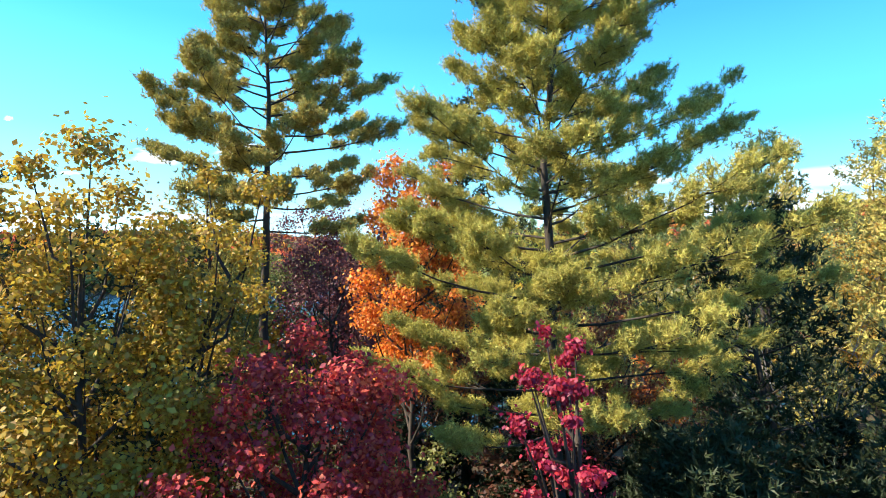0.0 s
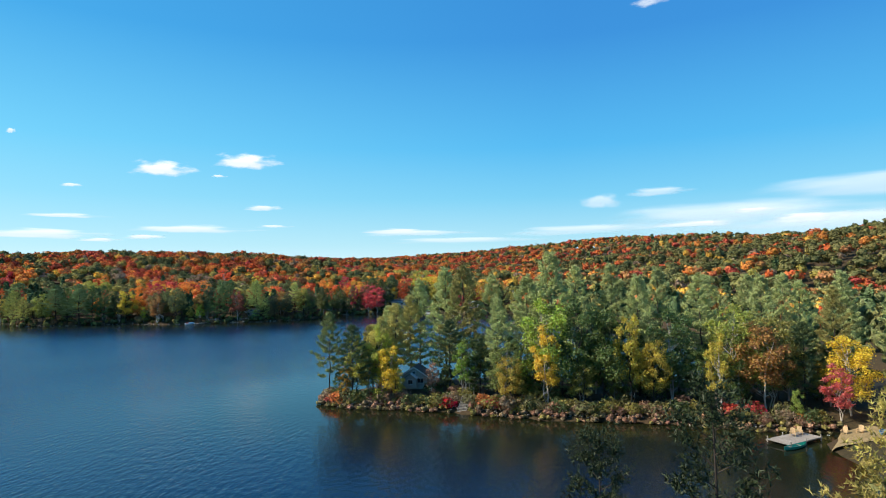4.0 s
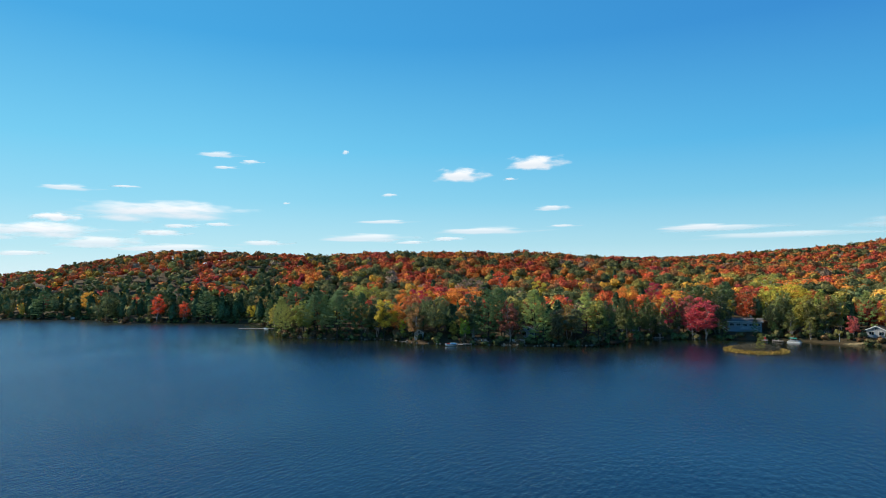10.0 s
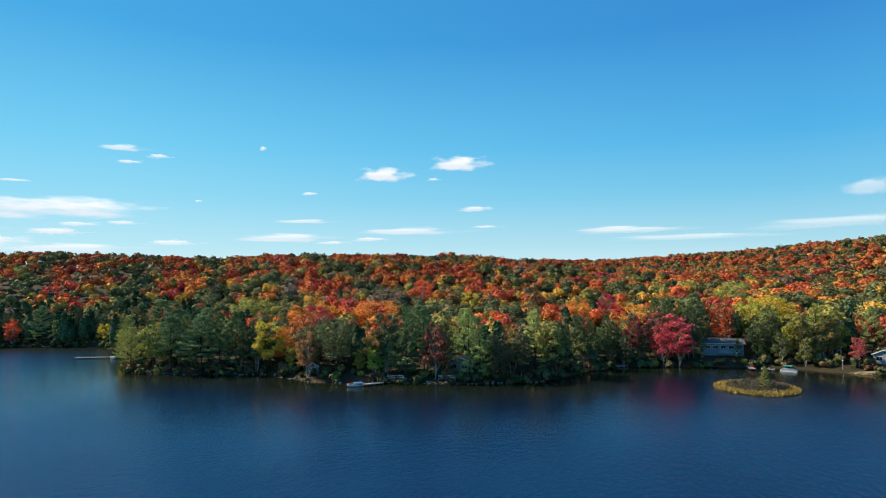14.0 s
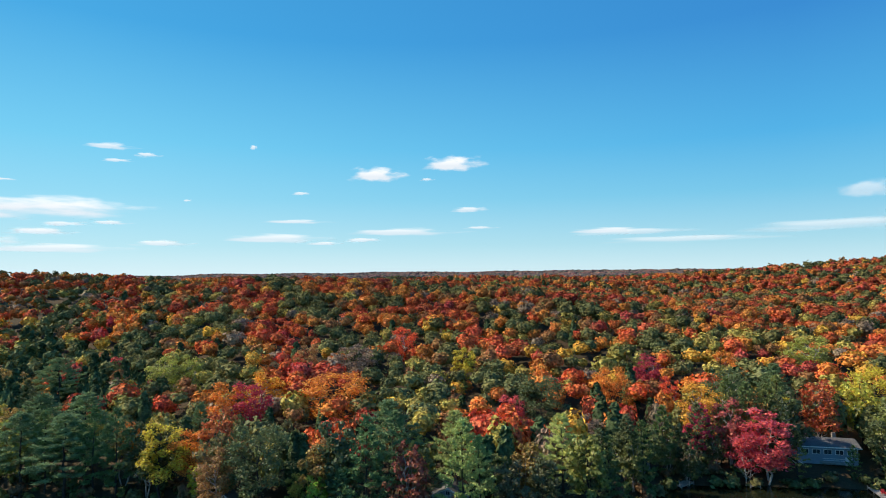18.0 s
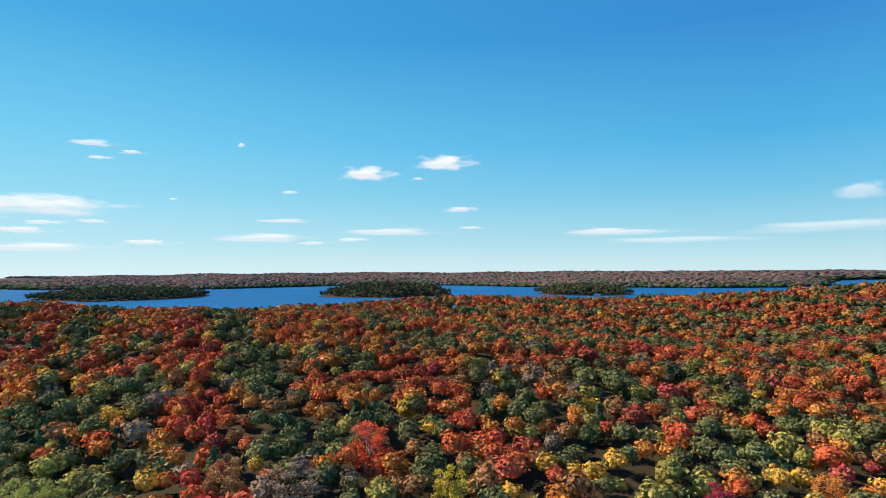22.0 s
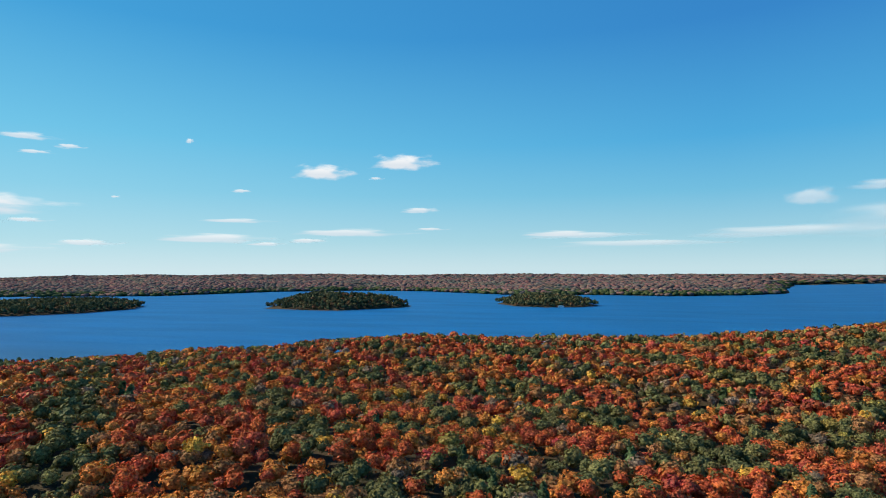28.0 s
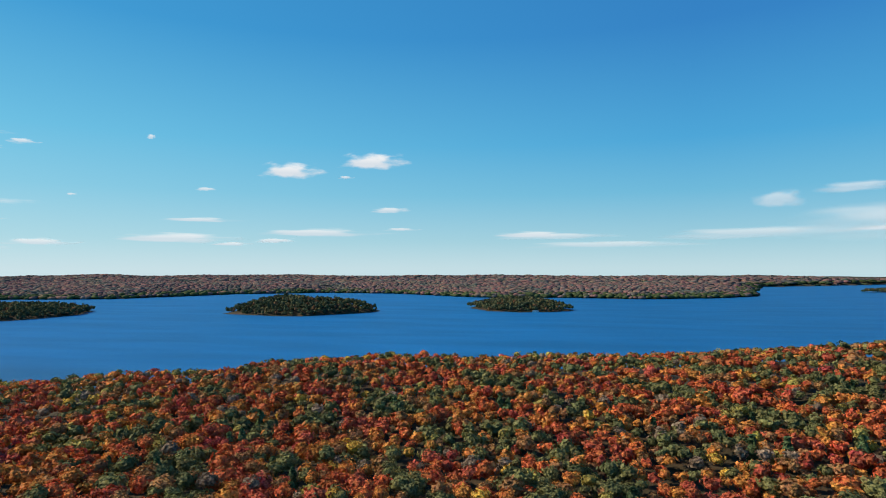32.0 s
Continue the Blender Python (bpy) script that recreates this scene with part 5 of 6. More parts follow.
def pontoon_boat(label, m, cover):
    b = thing("pontoon_boat", label, "boat", m, "boats")
    for k in (-1, 1):
        bm = bmesh.new()
        bmesh.ops.create_cone(bm, cap_ends=True, segments=12, radius1=0.32, radius2=0.32, depth=5.6, matrix=Matrix.Translation((k * 0.8, 0, 0.15)) @ Z(radians(90), 4, "X"))
        part("float", bm, M_WHITE, b)
    block("deck", b, (2.4, 5.6, 0.1), (0, 0, 0.5), M_WHITE)
    for k in (-1, 1):
        block("side_panel", b, (0.05, 4.6, 0.55), (k * 1.15, 0, 0.85), M_GREYWALL)
        block("bench", b, (0.55, 2.6, 0.45), (k * 0.8, 0.6, 0.78), M_PALEBLUE)
        for q in (-0.6, 1.2):
            block("canopy_post", b, (0.04, 0.04, 1.7), (k * 1.1, q, 1.4), M_WHITE, bevel=0)
    block("console", b, (0.6, 0.5, 0.8), (0.5, -0.9, 0.95), M_GREYWALL)
    bm = bmesh.new()
    bmesh.ops.create_grid(bm, x_segments=8, y_segments=4, size=1.0)
    for v in bm.verts:
        v.co = Vector((v.co.x * 1.25, v.co.y * 1.5 + 0.3, 2.3 - 0.18 * v.co.x ** 2))
    bmesh.ops.solidify(bm, geom=bm.faces[:], thickness=0.05)
    part("canopy", bm, cover, b, "cloth sun canopy")
    return b


pontoon_boat("white pontoon boat with a teal canopy at the far beach", Matrix.Translation((-9.5, 372.6, 0)) @ Z(radians(70), 4, "Z") @ Matrix.Diagonal((0.78, 0.78, 0.78, 1)), M_GREEN)
for x, y, a in ((-427.0, 344.5, 0.4), (-403.0, 350.0, 1.2)):
    hull("motor_boat", "white motor boat moored in the far bay", "boat", Matrix.Translation((x, y, 0)) @ Z(a, 4, "Z"), 7.0, 2.4, 1.1, M_WHITE)
b = hull("motor_boat", "small motor boat under a light blue cover", "boat", Matrix.Translation((-120.2, 316.4, 0)) @ Z(radians(-60), 4, "Z"), 4.3, 1.7, 0.7, M_WHITE)
block("boat_cover", b, (1.65, 2.3, 0.6), (0, 0.75, 0.8), M_BLUE, bevel=0.2, label="light blue boat cover")
block("cushion", b, (1.2, 0.9, 0.4), (0, -0.95, 0.75), M_RED, bevel=0.08, label="red seats")
for x, y, a, ln, w, lab in ((-97.5, 326.0, 5, 4.0, 2.2, "short pale dock before the shaded cottage"), (-57.5, 366.5, -35, 5.0, 2.0, "grey dock in the shaded inlet"), (-42.0, 371.0, -5, 3.2, 1.8, "small dock with a red chair"), (-18.8, 372.0, 8, 6.0, 1.6, "white-legged dock below the lake house"), (-13.2, 372.6, 60, 3.5, 1.2, "small dock beside the pontoon boat")):
    dock(lab, Matrix.Translation((x, y, 0)) @ Z(radians(a), 4, "Z"), ln, w)
deck_chair("red deck chair on the small dock", Matrix.Translation((-42.0, 372.0, 0.48)), M_RED)
deck_chair("red deck chair on the lake-house dock", Matrix.Translation((-18.8, 373.5, 0.48)), M_RED)
for x, y, lab in ((-112.0, 325.3, "grey timber platform with railings on the shore"), (-98.5, 329.0, "grey timber deck with railings before the cottage")):
    d = thing("platform", lab, "deck", Matrix.Translation((x, y, 0.6)))
    block("floor", d, (5.0, 2.6, 0.12), (0, 0, 0.5), M_PLANK)
    for k in range(6):
        block("post", d, (0.1, 0.1, 2.4), (-2.4 + 0.96 * k, -1.25, 0.3), M_PLANK)
    for zz in (1.05, 1.45):
        block("rail", d, (5.0, 0.07, 0.09), (0, -1.25, zz), M_WHITE)
st2 = thing("outside_stair", "white outside stair beside the lake house", "stair", Matrix.Translation((-33.4, 383.2, 1.5)) @ Z(0.25, 4, "Z"))
for i in range(9):
    block("tread", st2, (0.32, 1.2, 0.06), (0.3 * i, 0, 2.0 - 0.22 * i), M_WHITE)
for k in (-1, 1):
    block("handrail", st2, (3.6, 0.07, 0.12), (1.2, k * 0.62, 2.1), M_WHITE).matrix_basis = Matrix.Translation((1.2, 0, 2.1)) @ Matrix.Rotation(math.atan2(0.22, 0.3), 4, "Y") @ Matrix.Translation((-1.2, 0, -2.1))
lamp = thing("lamp_post", "white lamp post at the far beach", "lamp post", Matrix.Translation((4.5, 375.0, ground_z(4.5, 375))))
block("pole", lamp, (0.09, 0.09, 2.6), (0, 0, 1.3), M_WHITE)
block("lantern", lamp, (0.3, 0.3, 0.4), (0, 0, 2.7), M_WHITE, bevel=0.05)

# grassy islet in the far bay
iv, ia = [(0, 0, 0.75)], []
for ring, (f_, z_) in enumerate(((0.5, 0.62), (0.85, 0.4), (1.0, -0.3))):
    for i in range(28):
        a = i * 2 * math.pi / 28
        wv = 1 + 0.07 * math.sin(3 * a + 1) + 0.05 * math.sin(7 * a)
        iv.append((9.4 * f_ * wv * math.cos(a), 9.6 * f_ * wv * math.sin(a), z_))
tri_ = [(0, 1 + i, 1 + (i + 1) % 28) for i in range(28)]
qd = [(1 + r_ * 28 + i, 1 + r_ * 28 + 28 + i, 1 + r_ * 28 + 28 + (i + 1) % 28, 1 + r_ * 28 + (i + 1) % 28) for r_ in range(2) for i in range(28)]
islet = new("islet", mesh_np("islet", np.array(iv, float), [np.array(tri_), np.array(qd)], [M_REED], smooth=True))
islet.matrix_world = Matrix.Translation((-22.0, 342.0, 0)) @ Z(0.35, 4, "Z")
tagged(islet, "low islet covered in yellow reeds", "islet", kind="structure")
r = np.random.default_rng(90)
n = 5200
a, q = r.uniform(0, 6.283, n), np.sqrt(r.uniform(0.0, 1.05, n))
gx_, gy_ = 9.4 * q * np.cos(a), 9.6 * q * np.sin(a)
c_, s_ = math.cos(0.35), math.sin(0.35)
gc = np.stack([-22 + gx_ * c_ - gy_ * s_, 342 + gx_ * s_ + gy_ * c_, 0.65 - 0.6 * q ** 3], 1)
v, f = blades(gc, np.tile([[0, 0, 1.0]], (n, 1)), 2, 0.75, 0.09, r, 0.5)
tn = np.where((q < 0.74)[:, None], np.array([[0.13, 0.11, 0.07]]), np.array([[0.4, 0.28, 0.075]]))
tagged(new("reeds", mesh_np("reeds", v, [f], [M_WOODS], tint=np.repeat(tn, 6, 0))), "yellow reeds standing on the islet", "reeds", kind="stuff")
for x, y, s in ((-22, 341, 1.7), (-25, 342.5, 1.5), (-19, 342, 1.6), (-17, 340, 1.3), (-23, 344, 1.6), (-27, 343, 1.2), (-18, 344, 1.4), (-21, 346, 1.5), (-25, 339.5, 1.2), (-15.5, 342, 1.2), (-23.5, 337.5, 1.1)):
    k = tagged(new("shrub"), "grey-brown shrub on the reedy islet", "shrub", "islet shrubs")
    for nm, me in zip(("stem", "foliage"), SHRUBS[int(rng.integers(4))]):
        o = new(nm, me)
        o.parent = k
        o.color = (0.13, 0.115, 0.075, 1)
    k.matrix_world = Matrix.Translation((x, y, 0.45)) @ Matrix.Diagonal((s, s, s, 1))
tree_thing("fir", "small green fir on the islet", "tree", *PINES[0], (0.3, 0.3, 0.08), M_BARK, M_NEEDLE, Matrix.Translation((-20.4, 338.6, 0.1)) @ Matrix.Diagonal((0.4, 0.4, 0.29, 1)))

# beaches
for x, y, w, d, a, lab in ((54.0, 115.5, 5.5, 4.0, 0.3, "sandy beach below the trees"), (1.0, 372.6, 12.0, 0.8, -0.05, "grassy sandy shore of the far bay")):
    bm = bmesh.new()
    bmesh.ops.create_grid(bm, x_segments=14, y_segments=8, size=1.0)
    for v_ in bm.verts:
        px_, py_ = x + v_.co.x * w, y + v_.co.y * d
        v_.co = Vector((px_, py_, ground_z(px_, py_) + 0.06))
    me = bpy.data.meshes.new("beach")
    bm.to_mesh(me)
    bm.free()
    me.materials.append(M_SAND)
    tagged(new("beach", me), lab, "beach", kind="structure")

# dark firs and oaks that fill the island and the far shore between the brighter trees
for i in range(52):
    x = -18 + 80 * (i + rng.uniform(0, 1)) / 52
    y = float(np.interp(x, [-20, 2, 16, 32, 45, 62], [142, 138, 132.5, 130, 125.5, 124])) + rng.uniform(0.5, 8)
    if 1 < x < 4.0 or (-9 < x < 0.5 and y < 153):
        continue
    if i % 3:
        put_broad(x, y, rng.uniform(6.0, 11.5) * (0.6 if -11 < x < 1 else 1), [(0.21, 0.21, 0.05), (0.1, 0.15, 0.04), (0.26, 0.25, 0.06), (0.17, 0.21, 0.06)][rng.integers(4)], "green and olive tree in the island woods", "island broad-leaved trees", wide=1.1, name="oak_tree")
    else:
        put_pine(x, y, rng.uniform(8, 14), (0.1, 0.14, 0.06), "young pine below the taller island pines", wide=1.3)
# single trees that stand out on the far shore and slope: x, y, height, crown width
STANDOUT_WARM = {
    ("birch", "broad yellow-green tree above the shore", (0.42, 0.33, 0.04)): [(-155, 326, 17, 12.1), (-9, 408, 17, 17.7), (-32, 398, 10.7, 7.4), (-117, 407, 15.4, 10.6), (-271, 370, 9.3, 6.4)],
    ("maple_tree", "glowing orange maple on the far slope", (0.58, 0.19, 0.035)): [(-151, 330, 13.4, 9.2), (-160, 351, 17, 13.5), (-139, 367, 17, 19.6), (-73, 399, 16.5, 11.4), (-42, 430, 13.9, 9.6)],
    ("oak_tree", "bronze oak on the far slope", (0.27, 0.15, 0.06)): [(-138, 321, 13.6, 9.4), (-123, 337, 10.6, 7.3), (-164, 395, 16.1, 11.1)],
    ("oak_tree", "broad dark green oak on the far slope", (0.09, 0.11, 0.042)): [(-131, 325, 17, 12.8), (-88, 380, 17, 13.2), (-44, 399, 17, 14.6), (-360, 345, 17, 12.6)],
}
STANDOUT_MIXED = {
    ("maple_tree", "deep crimson maple on the far slope", (0.33, 0.04, 0.06)): [(-154, 353, 17, 11.9), (-211, 379, 8.8, 6.1), (-43, 373, 12.3, 8.5), (-63, 416, 15.5, 10.7)],
    ("maple_tree", "scarlet maple on the far slope", (0.58, 0.09, 0.035)): [(-178, 350, 8.2, 5.7), (-142, 421, 17, 11.8), (-86, 370, 7.2, 5.0), (-58, 399, 14.1, 9.7), (-22, 406, 13.0, 8.9), (-354, 359, 11.9, 8.2), (-325, 351, 16.1, 11.1), (-309, 356, 12.8, 8.8)],
}
STANDOUT_DARK = {
    ("maple_tree", "amber maple on the far slope", (0.5, 0.27, 0.04)): [(-159, 366, 17, 16.0), (-51, 385, 17, 12.7), (-401, 359, 15.5, 10.7)],
    ("white_pine", "dark green pine on the far slope", (0.085, 0.115, 0.05)): [(-112, 342, 17, 15.0), (-162, 345, 12.7, 6.7), (-181, 331, 17, 16.6), (-191, 328, 17, 15.7), (-175, 321, 17, 14.2), (-185, 319, 17, 13.3), (-238, 369, 17, 17.2), (-115, 327, 9.5, 5.0), (-33, 403, 17, 12.1), (-422, 343, 17, 16.8), (-297, 361, 17, 13.3)],
}
STANDOUT_PINES = {
    ("birch", "lime-green birch on the far slope", (0.28, 0.28, 0.06)): [(-202, 375, 16.8, 11.6), (-195, 379, 16.6, 11.5), (-125, 328, 7.1, 4.9), (-17, 442, 17, 16.4)],
    ("oak_tree", "thin taupe oak losing its leaves", (0.2, 0.14, 0.1)): [(-147, 393, 17, 15.8), (-76, 372, 11.1, 7.7)],
    # the sun on these pines is put into a lighter tint
    ("white_pine", "sunlit olive pine over the far shore", (0.2, 0.21, 0.07)): [(-97, 339, 17, 10.2), (-78, 345, 17, 10.5)],
    ("maple_tree", "pinkish red maple at the inlet", (0.46, 0.08, 0.09)): [(-94, 373, 13.5, 9.3), (-39, 374, 17, 15.6)],
}
STANDOUT = {**STANDOUT_WARM, **STANDOUT_MIXED, **STANDOUT_DARK, **STANDOUT_PINES}
STAND_AT = np.array([(x, y, w) for rows in STANDOUT.values() for x, y, h, w in rows])
for (nm, lab, tint), rows in STANDOUT.items():
    for x, y, h, w in rows:
        if nm == "white_pine":
            put_pine(x, y, h, tuple(v * 2.3 for v in tint), lab, "far slope pines", wide=w / (8.5 * h / 20))
        else:
            put_broad(x, y, h, tuple(min(0.7, v * 1.4) for v in tint), lab, "far slope trees", wide=w / (6.4 * h / 12), name=nm)


def apart(x, y, gap):
    """True where no standout tree is nearer than gap beyond its own crown."""
    return bool((np.hypot(STAND_AT[:, 0] - x, STAND_AT[:, 1] - y) > STAND_AT[:, 2] * 0.32 + gap).all())


for i in range(84):
    k = 26 + i % 18
    (ax, ay), (bx, by) = BANK[k], BANK[k + 1]
    q = rng.uniform()
    x, y = ax + (bx - ax) * q, ay + (by - ay) * q + rng.uniform(4, 9)
    if -40 < x < -16 or not apart(x, y, 1.5) or float(shore_distance(np.array([x]), np.array([y]), BANK)[0]) < 2:
        continue
    if i % 2:
        put_pine(x, y, rng.uniform(11, 15), (0.15, 0.17, 0.075), "dark pine behind the far shore", "far shore pines", wide=1.25, far=True)
    else:
        put_broad(x, y, rng.uniform(9, 14), [(0.17, 0.19, 0.065), (0.22, 0.2, 0.065), (0.34, 0.22, 0.065)][rng.integers(3)], "dull green oak behind the far shore", "far shore trees", wide=1.15, name="oak_tree", far=True)

# first row of trees on the far shore
SHORE_POINT = [
    (-238, 352, 13, (0.08, 0.11, 0.04), 1), (-228, 345, 12, (0.36, 0.3, 0.06), 0), (-218, 337, 13, (0.12, 0.15, 0.06), 1), (-212, 331, 15, (0.16, 0.18, 0.06), 1),
    (-206, 325, 15, (0.15, 0.17, 0.06), 1), (-200, 321, 12, (0.17, 0.18, 0.06), 1), (-196, 326, 16, (0.12, 0.14, 0.05), 1), (-191, 321, 14, (0.22, 0.24, 0.05), 0),
    (-186, 322, 13, (0.1, 0.12, 0.04), 0), (-181, 324, 15, (0.07, 0.1, 0.04), 1), (-176, 323, 12, (0.14, 0.13, 0.06), 0),
]
SHORE_WOODS = [
    (-170, 326, 16, (0.06, 0.1, 0.04), 1), (-165, 327, 16, (0.06, 0.1, 0.045), 1), (-159, 329, 14, (0.07, 0.09, 0.035), 0), (-151, 331, 14, (0.42, 0.38, 0.05), 0),
    (-147, 329, 7, (0.6, 0.42, 0.05), 0), (-146, 335, 15, (0.42, 0.14, 0.05), 0), (-140, 327, 13, (0.2, 0.16, 0.06), 0), (-133, 324, 14, (0.13, 0.13, 0.05), 0),
    (-129, 329, 16, (0.11, 0.14, 0.06), 1), (-124, 327, 15, (0.1, 0.12, 0.05), 0), (-119, 328, 8, (0.25, 0.36, 0.05), 0),
]
SHORE_DOCKS = [
    (-117, 332, 16, (0.08, 0.11, 0.05), 0), (-110, 330, 17, (0.07, 0.12, 0.055), 1), (-106, 333, 17, (0.06, 0.1, 0.05), 1), (-102, 331, 14, (0.3, 0.1, 0.06), 0),
    (-93, 333, 17, (0.14, 0.18, 0.07), 1), (-90, 333, 15, (0.12, 0.16, 0.065), 1), (-85, 335, 12, (0.13, 0.12, 0.06), 0), (-80, 339, 12, (0.1, 0.11, 0.05), 0),
    (-73, 345, 15, (0.24, 0.24, 0.06), 0), (-70, 352, 12, (0.06, 0.08, 0.03), 1), (-64, 362, 13, (0.05, 0.075, 0.03), 1),
]
SHORE_CURVE = [
    (-60, 374, 13, (0.05, 0.08, 0.03), 1), (-52, 378, 13, (0.42, 0.05, 0.09), 0), (-46, 379, 14, (0.5, 0.12, 0.1), 0), (-41, 384, 14, (0.4, 0.2, 0.06), 0),
    (-21.8, 381.0, 6.0, (0.05, 0.08, 0.03), 1), (-34.5, 381.5, 16, (0.07, 0.09, 0.035), 0), (-35.5, 378.5, 14, (0.07, 0.09, 0.035), 0), (-33, 377.5, 9, (0.07, 0.09, 0.035), 1),
    (-38.5, 379, 11, (0.06, 0.085, 0.035), 1), (-42, 381.5, 16, (0.06, 0.085, 0.035), 1), (-46, 384, 16, (0.07, 0.09, 0.035), 1),
]
SHORE_INLET = [
    (-37.5, 385, 15, (0.07, 0.09, 0.035), 1), (-36, 377.5, 6, (0.07, 0.09, 0.04), 0), (-55, 371.5, 9, (0.06, 0.08, 0.03), 0), (-49, 376, 8, (0.08, 0.09, 0.035), 0),
    (-36, 380.5, 4.0, (0.08, 0.1, 0.04), 0), (-16, 383, 11, (0.09, 0.11, 0.04), 0), (-10, 381, 9, (0.16, 0.17, 0.05), 0), (-4, 379, 7, (0.2, 0.2, 0.05), 0),
    (-15.5, 381, 5, (0.05, 0.08, 0.03), 1), (-12, 388, 15, (0.2, 0.22, 0.06), 0), (-6, 384, 14, (0.34, 0.3, 0.06), 0),
]
SHORE_BAY = [
    (0, 383, 15, (0.2, 0.22, 0.06), 1), (5, 384, 14, (0.26, 0.26, 0.06), 0), (9, 377, 8, (0.48, 0.1, 0.09), 0), (14, 383, 14, (0.12, 0.15, 0.06), 1),
    (20, 380, 14, (0.5, 0.3, 0.05), 0), (26, 380, 15, (0.55, 0.24, 0.05), 0), (32, 376, 14, (0.12, 0.15, 0.06), 1), (38, 372, 13, (0.3, 0.27, 0.06), 0),
    (-25, 394, 15, (0.6, 0.11, 0.04), 0), (-34, 393, 15, (0.08, 0.1, 0.04), 1), (-16, 396, 16, (0.5, 0.38, 0.06), 0),
]
SHORE_ROW = SHORE_POINT + SHORE_WOODS + SHORE_DOCKS + SHORE_CURVE + SHORE_INLET + SHORE_BAY
for x, y, h, tint, needle in SHORE_ROW:
    if not apart(x, y, 1.0):
        continue
    if needle:
        put_pine(x, y - 2.6 if y < 376 else y, h * 1.12, (tint[0] * 2.3, tint[1] * 2.1, tint[2] * 1.7), "pine hanging over the far shore", "far shore pines", wide=1.2, far=True)
    else:
        put_broad(x, y - (2.6 if y < 376 else 0), h * 1.12, tuple(min(0.5, v * 1.15) for v in tint), "autumn tree leaning over the far shore", "far shore trees", wide=1.05, name="maple_tree", far=True)
# small landing below the near bank
d = dock("grey landing stage with a rail below the bank trees", Matrix.Translation((-17.0, 66.0, 0.3)) @ Z(2.6, 4, "Z"), 8.0, 2.2)
for k in range(9):
    block("baluster", d, (0.06, 0.06, 0.9), (-1.05, 0.5 + 0.85 * k, 0.9), M_WHITE, bevel=0)
block("handrail", d, (0.08, 7.4, 0.07), (-1.05, 3.9, 1.38), M_WHITE)
hull("canoe", "turquoise canoe by the landing stage", "boat", Matrix.Translation((-21.0, 64.0, 0.0)) @ Z(1.9, 4, "Z"), 4.8, 1.1, 0.55, M_GREEN)
hull("rowing_boat", "pale blue rowing boat by the landing stage", "boat", Matrix.Translation((-25.0, 66.5, 0.0)) @ Z(1.6, 4, "Z"), 4.2, 1.4, 0.6, M_BLUE)

# ---- the woods on the hills ----
def ico(level):
    bm = bmesh.new()
    bmesh.ops.create_icosphere(bm, subdivisions=level, radius=1.0)
    v = np.array([x.co[:] for x in bm.verts])
    f = np.array([[q.index for q in p.verts] for p in bm.faces])
    bm.free()
    return v, f


ICO_V, ICO_F = ico(2)
BALL = ico(1)


def crown_template(r, n, size, lobes, ball=None):
    """A maple's crown seen from afar, 1 high and about 1 wide: uneven core and leaf clumps."""
    lc = unit(r.normal(0, 1, (lobes, 3)) + [0, 0, 0.5])
    lr = r.uniform(0.75, 1.0, lobes)
    def radius(d):
        k = np.clip(d @ lc.T, 0, 1) ** 10 * lr
        return 0.56 + 0.44 * k.max(1)
    bv, bf = ball or (ICO_V, ICO_F)
    core = bv * (radius(bv) * 0.43)[:, None] * [1, 1, 0.85]
    d = unit(r.normal(0, 1, (n, 3)) + [0, 0, 0.55])
    c = d * (radius(d) * 0.5 * r.uniform(0.86, 1.05, n))[:, None] * [1, 1, 0.85]
    lv, lf = leaves(c, d, size, r, 0.33)
    return np.concatenate([core, lv]) + [0, 0, 0.5], bf, lf + len(core)


def pine_template(r, n, size):
    u = r.uniform(0, 1, n) ** 0.75
    tier = np.floor(u * 7) / 7 + r.uniform(0, 0.09, n)
    az = r.uniform(0, 2 * np.pi, n)
    wv = 0.75 + 0.25 * np.sin(az * 3 + tier * 20)
    rad = (1.02 - tier) ** 0.75 * 0.3 * wv * r.uniform(0.35, 1.0, n) ** 0.5
    c = np.stack([np.cos(az) * rad, np.sin(az) * rad, 0.12 + 0.86 * tier - 0.12 * rad], 1)
    lv, lf = leaves(c, np.stack([np.cos(az) * 0.5, np.sin(az) * 0.5, np.full(n, 0.8)], 1), size, r, 0.35)
    core = ICO_V * [0.17, 0.17, 0.42] * (1.0 - 0.45 * ICO_V[:, 2:3] * [1, 1, 0]) + [0, 0, 0.48]
    return np.concatenate([core, lv]), ICO_F, lf + len(core)


def plant(name, label, pts, sizes, heights, tints, templates, kind_of):
    """Many trees as one mesh."""
    vs, tri, quad, tn, o = [], [], [], [], 0
    for (x, y), w, h, tint, k in zip(pts, sizes, heights, tints, kind_of):
        v, ft, fq = templates[k]
        a = rng.uniform(0, 6.283)
        ca, sa = math.cos(a), math.sin(a)
        q = np.empty_like(v)
        q[:, 0] = (v[:, 0] * ca - v[:, 1] * sa) * w + x
        q[:, 1] = (v[:, 0] * sa + v[:, 1] * ca) * w + y
        q[:, 2] = v[:, 2] * h[1] + h[0]
        vs.append(q)
        tri.append(ft + o)
        quad.append(fq + o)
        t = np.tile(tint, (len(v), 1))
        tn.append(t)
        o += len(v)
    me = mesh_np(name, np.concatenate(vs), [np.concatenate(tri), np.concatenate(quad)], [M_WOODS], tint=np.concatenate(tn), smooth=True)
    return tagged(new(name, me), label, "woods", kind="stuff")


